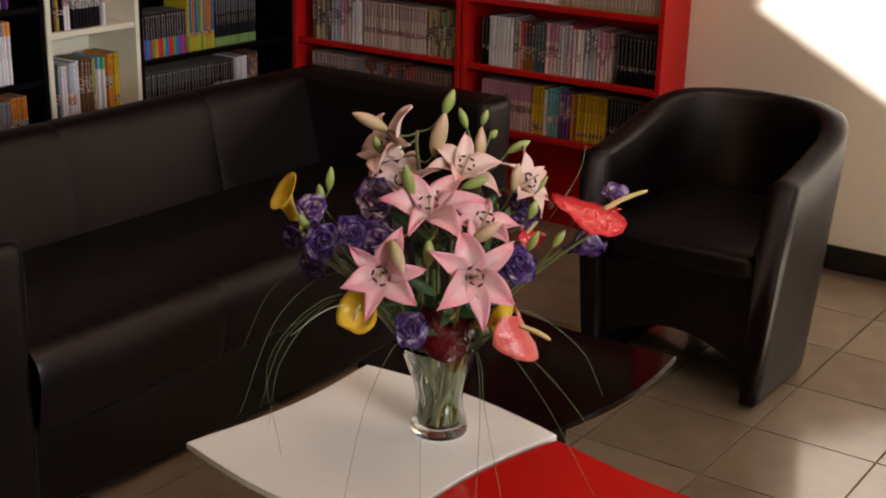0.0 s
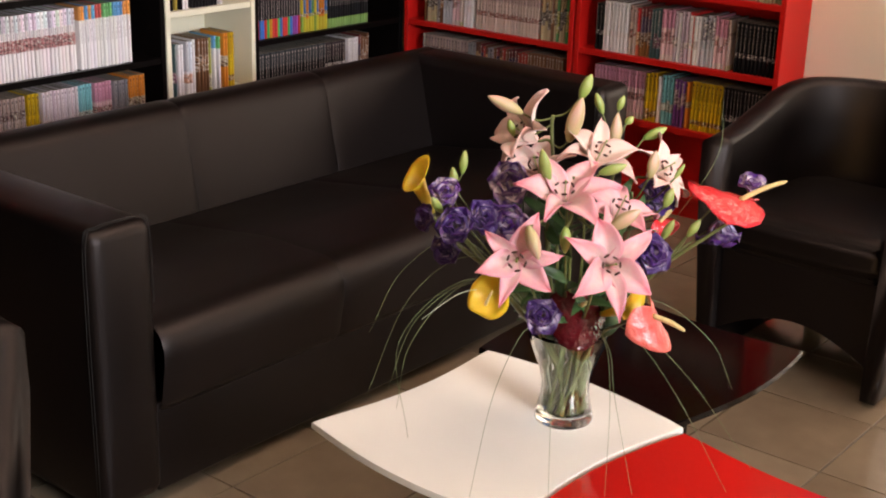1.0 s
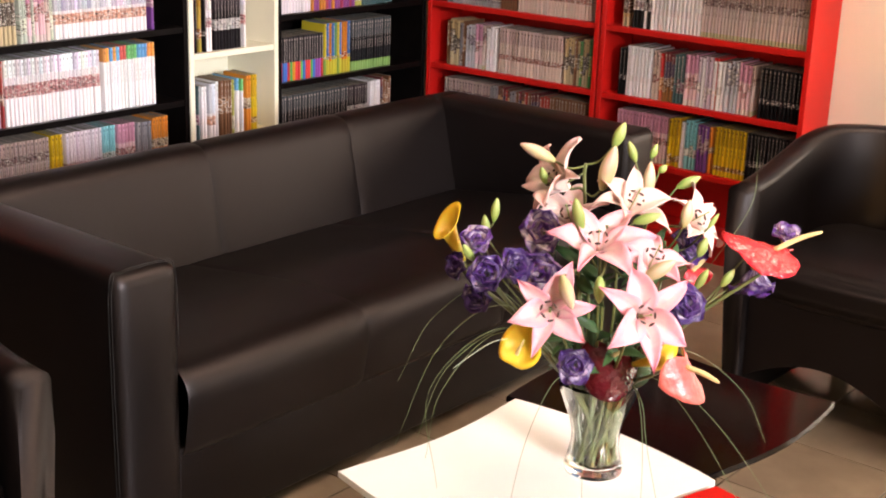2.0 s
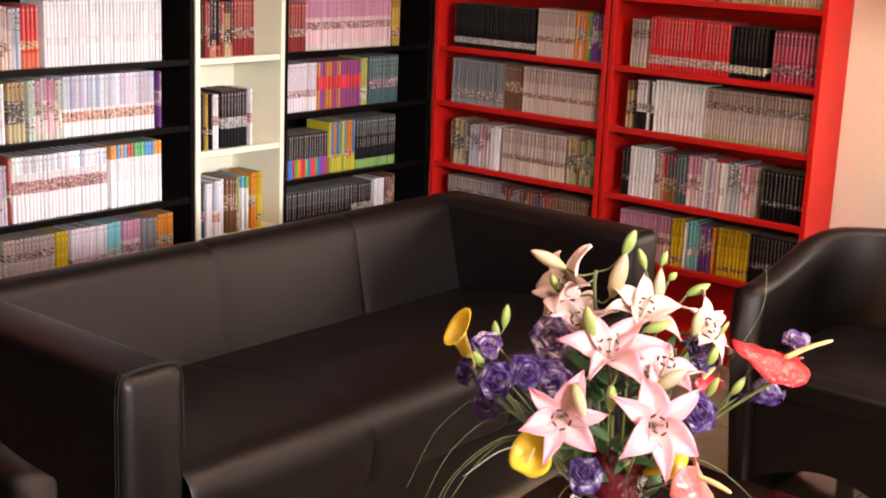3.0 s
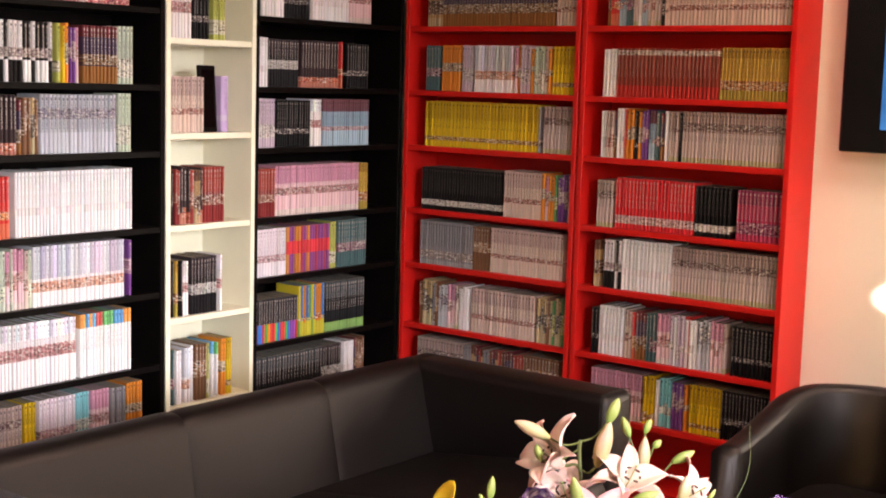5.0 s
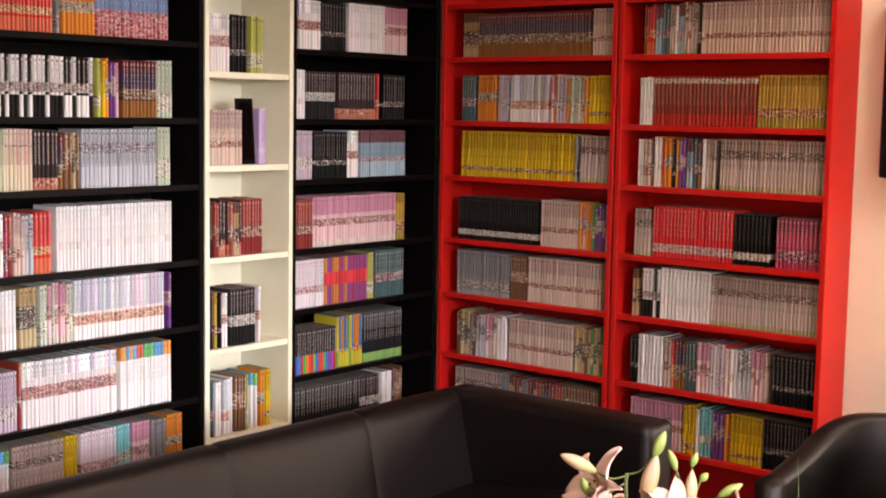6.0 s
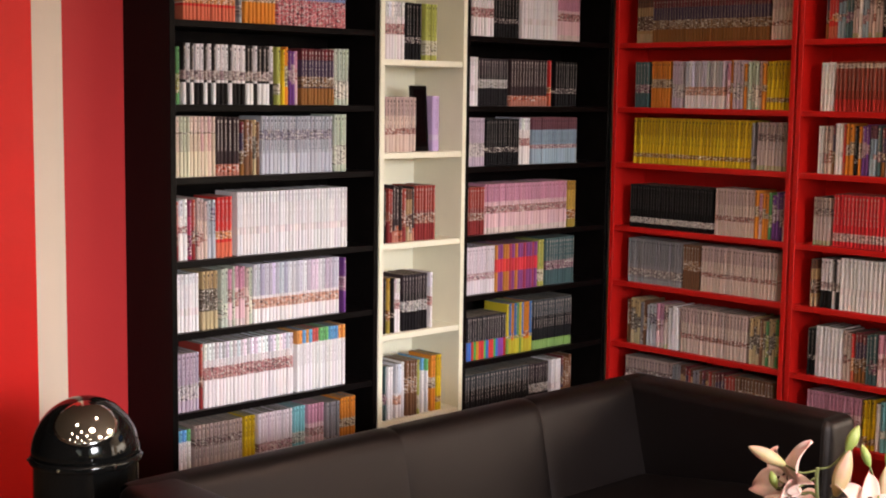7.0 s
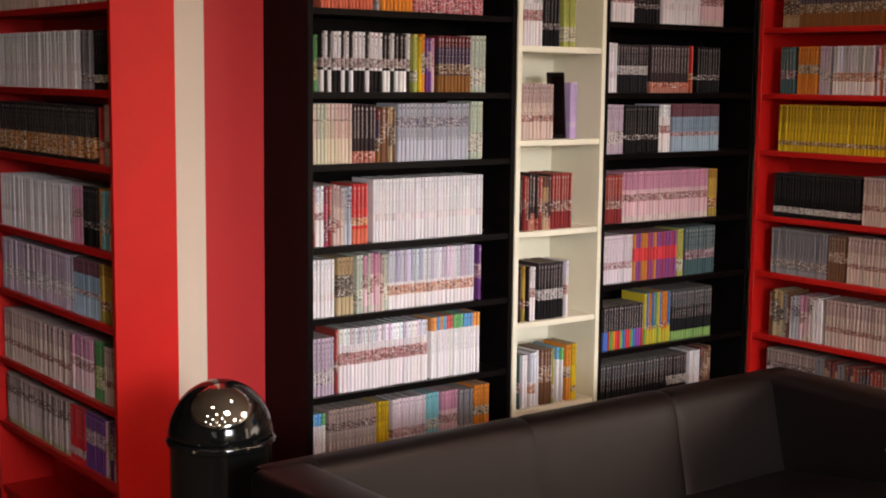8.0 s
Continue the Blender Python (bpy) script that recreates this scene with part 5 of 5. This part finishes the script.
calla((-0.236, -0.02, 0.374), (-0.42, 0.06, 0.85), 2.6, 0.080, "yellow calla with a flared pointed spathe")
open_calla((-0.135, -0.150, 0.285), (-0.55, -0.80, 0.30), 1.2, 0.088, 0.070, "yellow calla with a broad oval spathe turned open")
calla((0.045, -0.06, 0.222), (0.85, -0.45, 0.40), 0.6, 0.066, "orange-yellow calla beside a pink anthurium")
anthurium((0.262, -0.02, 0.412), (0.20, -0.12, 0.95), (-1, 0, 0.34), 0.140, M_ANTHRED, (0.070, -0.01, 0.036), "glossy red anthurium with a cream spadix", saddle=0.55)
anthurium((0.112, -0.16, 0.262), (0.72, -0.55, 0.40), (0.55, -0.2, -0.8), 0.098, M_ANTHPINK, (0.046, -0.03, -0.012), "glossy pink anthurium with a yellow spadix")
anthurium((0.002, -0.075, 0.238), (0.0, -0.80, 0.60), (0, -0.5, -0.85), 0.116, M_ANTHDARK, (0.016, -0.03, 0.022), "dark red glossy anthurium over the vase rim")
anthurium((0.140, 0.01, 0.362), (0.3, -0.5, 0.8), (1, 0, 0), 0.055, M_ANTHRED, (0.018, 0, .02), "small red anthurium behind the lilies")

# foliage of the bouquet
foliage = thing("foliage", "dark green leaves filling the bouquet over the vase", "foliage", BQ)
for _ in range(84):
    a_ = frng.uniform(0, 2 * math.pi)
    h_ = frng.uniform(0.185, 0.40)
    rr_ = frng.uniform(0.02, 0.045 + 0.22 * (h_ - 0.18))
    leaf(foliage, (rr_ * math.cos(a_), rr_ * math.sin(a_) - 0.02, h_), (math.cos(a_) * 0.8, math.sin(a_) * 0.8, 0.7), frng.uniform(0, 6.28), frng.uniform(0.045, 0.08), frng.uniform(0.012, 0.024), 15, frng.uniform(40, 80))
for a_ in (3.4, 3.9, 4.5, 5.3, 0.2, 2.6):
    leaf(foliage, (0.055 * math.cos(a_), 0.055 * math.sin(a_), 0.182), (math.cos(a_), math.sin(a_), 0.4), 0.3, 0.065, 0.034, 30, 120)
for k_ in range(22):
    a_ = 0.9 * k_
    part("stem", tube(curve_points([(0.028 * math.cos(a_), 0.028 * math.sin(a_), 0.022), (0.01 * math.cos(a_ + 1), 0.01 * math.sin(a_ + 1), 0.09), (0.045 * math.cos(a_ + 2.6), 0.045 * math.sin(a_ + 2.6), 0.175), (0.05 * math.cos(a_ + 2.7), 0.05 * math.sin(a_ + 2.7), 0.26)], 6), 0.0032, 7), M_STEM, foliage, smooth=True)

RIM = 0.185
for g_ in (((-0.05, -.03, RIM), (-0.084, -.06, .181), (-0.133, -0.19, 0.130), (-0.168, -0.31, 0.019)),
           ((-0.02, -.06, RIM), (-0.022, -.11, .18), (-0.043, -0.22, 0.129), (-0.049, -0.31, 0.023)),
           ((0.045, -.04, RIM), (0.056, -.09, .165), (0.050, -0.20, 0.122), (0.036, -0.31, 0.025)),
           ((0.045, -.03, RIM), (0.062, -.08, .16), (0.059, -0.18, 0.131), (0.077, -0.31, 0.030)),
           ((0.05, -.02, RIM), (0.095, -.07, .193), (0.161, -0.16, 0.125), (0.229, -0.27, 0.016)),
           ((0.05, -.01, RIM), (0.10, -.05, .20), (0.189, -0.12, 0.135), (0.284, -0.19, 0.016)),
           ((0.05, .01, RIM), (0.14, 0, .225), (0.241, 0, .155), (0.288, 0, .064)),
           ((-0.05, -.02, RIM), (-0.16, -.06, .315), (-0.267, -.10, .259), (-0.336, -.10, .082)),
           ((-0.05, -.03, RIM), (-0.17, -.12, .300), (-0.282, -.16, .207), (-0.265, -.18, .049)),
           ((-0.05, -.02, RIM), (-0.15, -.09, .290), (-0.255, -.12, .230), (-0.300, -.13, .110)),
           ((-0.05, .00, RIM), (-0.18, -.02, .330), (-0.280, -.03, .280), (-0.335, -.04, .170)),
           ((-0.05, -.02, RIM), (-0.17, -.10, .285), (-0.262, -.14, .200), (-0.285, -.15, .085)),
           ((0.05, .00, RIM), (0.16, .04, .34), (0.235, .06, .46), (0.237, .06, .555))):
    grass(g_)
grass(((-0.05, -.03, RIM), (-0.13, -.12, .275), (-0.185, -.16, .292), (-0.247, -.20, .262)), M_GRASSPALE, 0.0016)


# ---- the rows of books ----
for rows_, m_, singly_ in ((ROWS_K, WEST(K_Y), True), (ROWS_R, WEST(R_Y), False), (ROWS_P, NORTH(P_X), False), (ROWS_Q, NORTH(Q_X), False), (ROWS_L, L_CASE, False)):
    for z_, groups_ in zip(SHELVES[1:8], rows_):
        fill_shelf(m_, 0.962 if rows_ is ROWS_L else 0.762, z_, groups_, singly_ and 0.5 < z_ < 1.6)
for z_, groups_ in zip(WSHELVES[1:6], ROWS_W):
    fill_shelf(WEST(W_Y), 0.362, z_, groups_, True)

# a dark picture frame and a lilac volume lean on the white bookcase's shelf
shelf_m = WEST(W_Y)
pf = thing("picture_frame", "small dark picture frame leaning behind the comics", "picture frame", shelf_m @ pose(PANEL + 0.166, 0.040, WSHELVES[2] + 0.0012, -4, 0, 0))
part("frame", box(0, 0.075, 0, 0.014, 0, 0.225, 0.003), M_DARK, pf)
part("picture", box(0.012, 0.063, -0.0015, 0.0005, 0.015, 0.21), M_TBLACK, pf)
one_ = Spines()
one_.add(0, 0.032, 0.19, 0.125, 0, 0, ((.46, .33, .56), (.5, .4, .56), .2, .3, .2, 0.0, NO_HEAD, NO_FOOT), 3)
ob_ = new("book", one_.mesh("book"))
ob_.matrix_world = shelf_m @ pose(PANEL + 0.250, 0.03, WSHELVES[2] + 0.0006)
tagged(ob_, "thick lilac volume standing beside a dark frame", "book", "books on the shelves")

# ---- floor tiles ----
TILE, JOINT = 0.3065, 0.005
tile_mesh = bpy.data.meshes.new("tile")
bm_ = box(JOINT / 2, TILE - JOINT / 2, JOINT / 2, TILE - JOINT / 2, -0.006, 0.0, 0.0004)
bm_.to_mesh(tile_mesh)
bm_.free()
tile_mesh.materials.append(M_TILE)
floor = bpy.data.objects["floor"]
bm_ = bmesh.new()
X0, Y0 = -1.038 - 12 * TILE, 2.895 - 18 * TILE
for i in range(24):
    for j in range(23):
        x_, y_ = X0 + i * TILE, Y0 + j * TILE
        if -2.4 < x_ < -0.1 and 0.9 < y_ < 4.3 and y_ + TILE < WALL_N + 0.01:
            t_ = new("tile", tile_mesh)
            t_.parent = floor
            t_.location = (x_, y_, 0)
        elif y_ + TILE < WALL_N + 0.01 and x_ + TILE < WALL_E:
            box(x_ + JOINT / 2, x_ + TILE - JOINT / 2, y_ + JOINT / 2, y_ + TILE - JOINT / 2, -0.006, 0.0, bm=bm_)
tiles_ = part("tiles", bm_, M_TILE, floor)
tiles_["kind"] = "stuff"
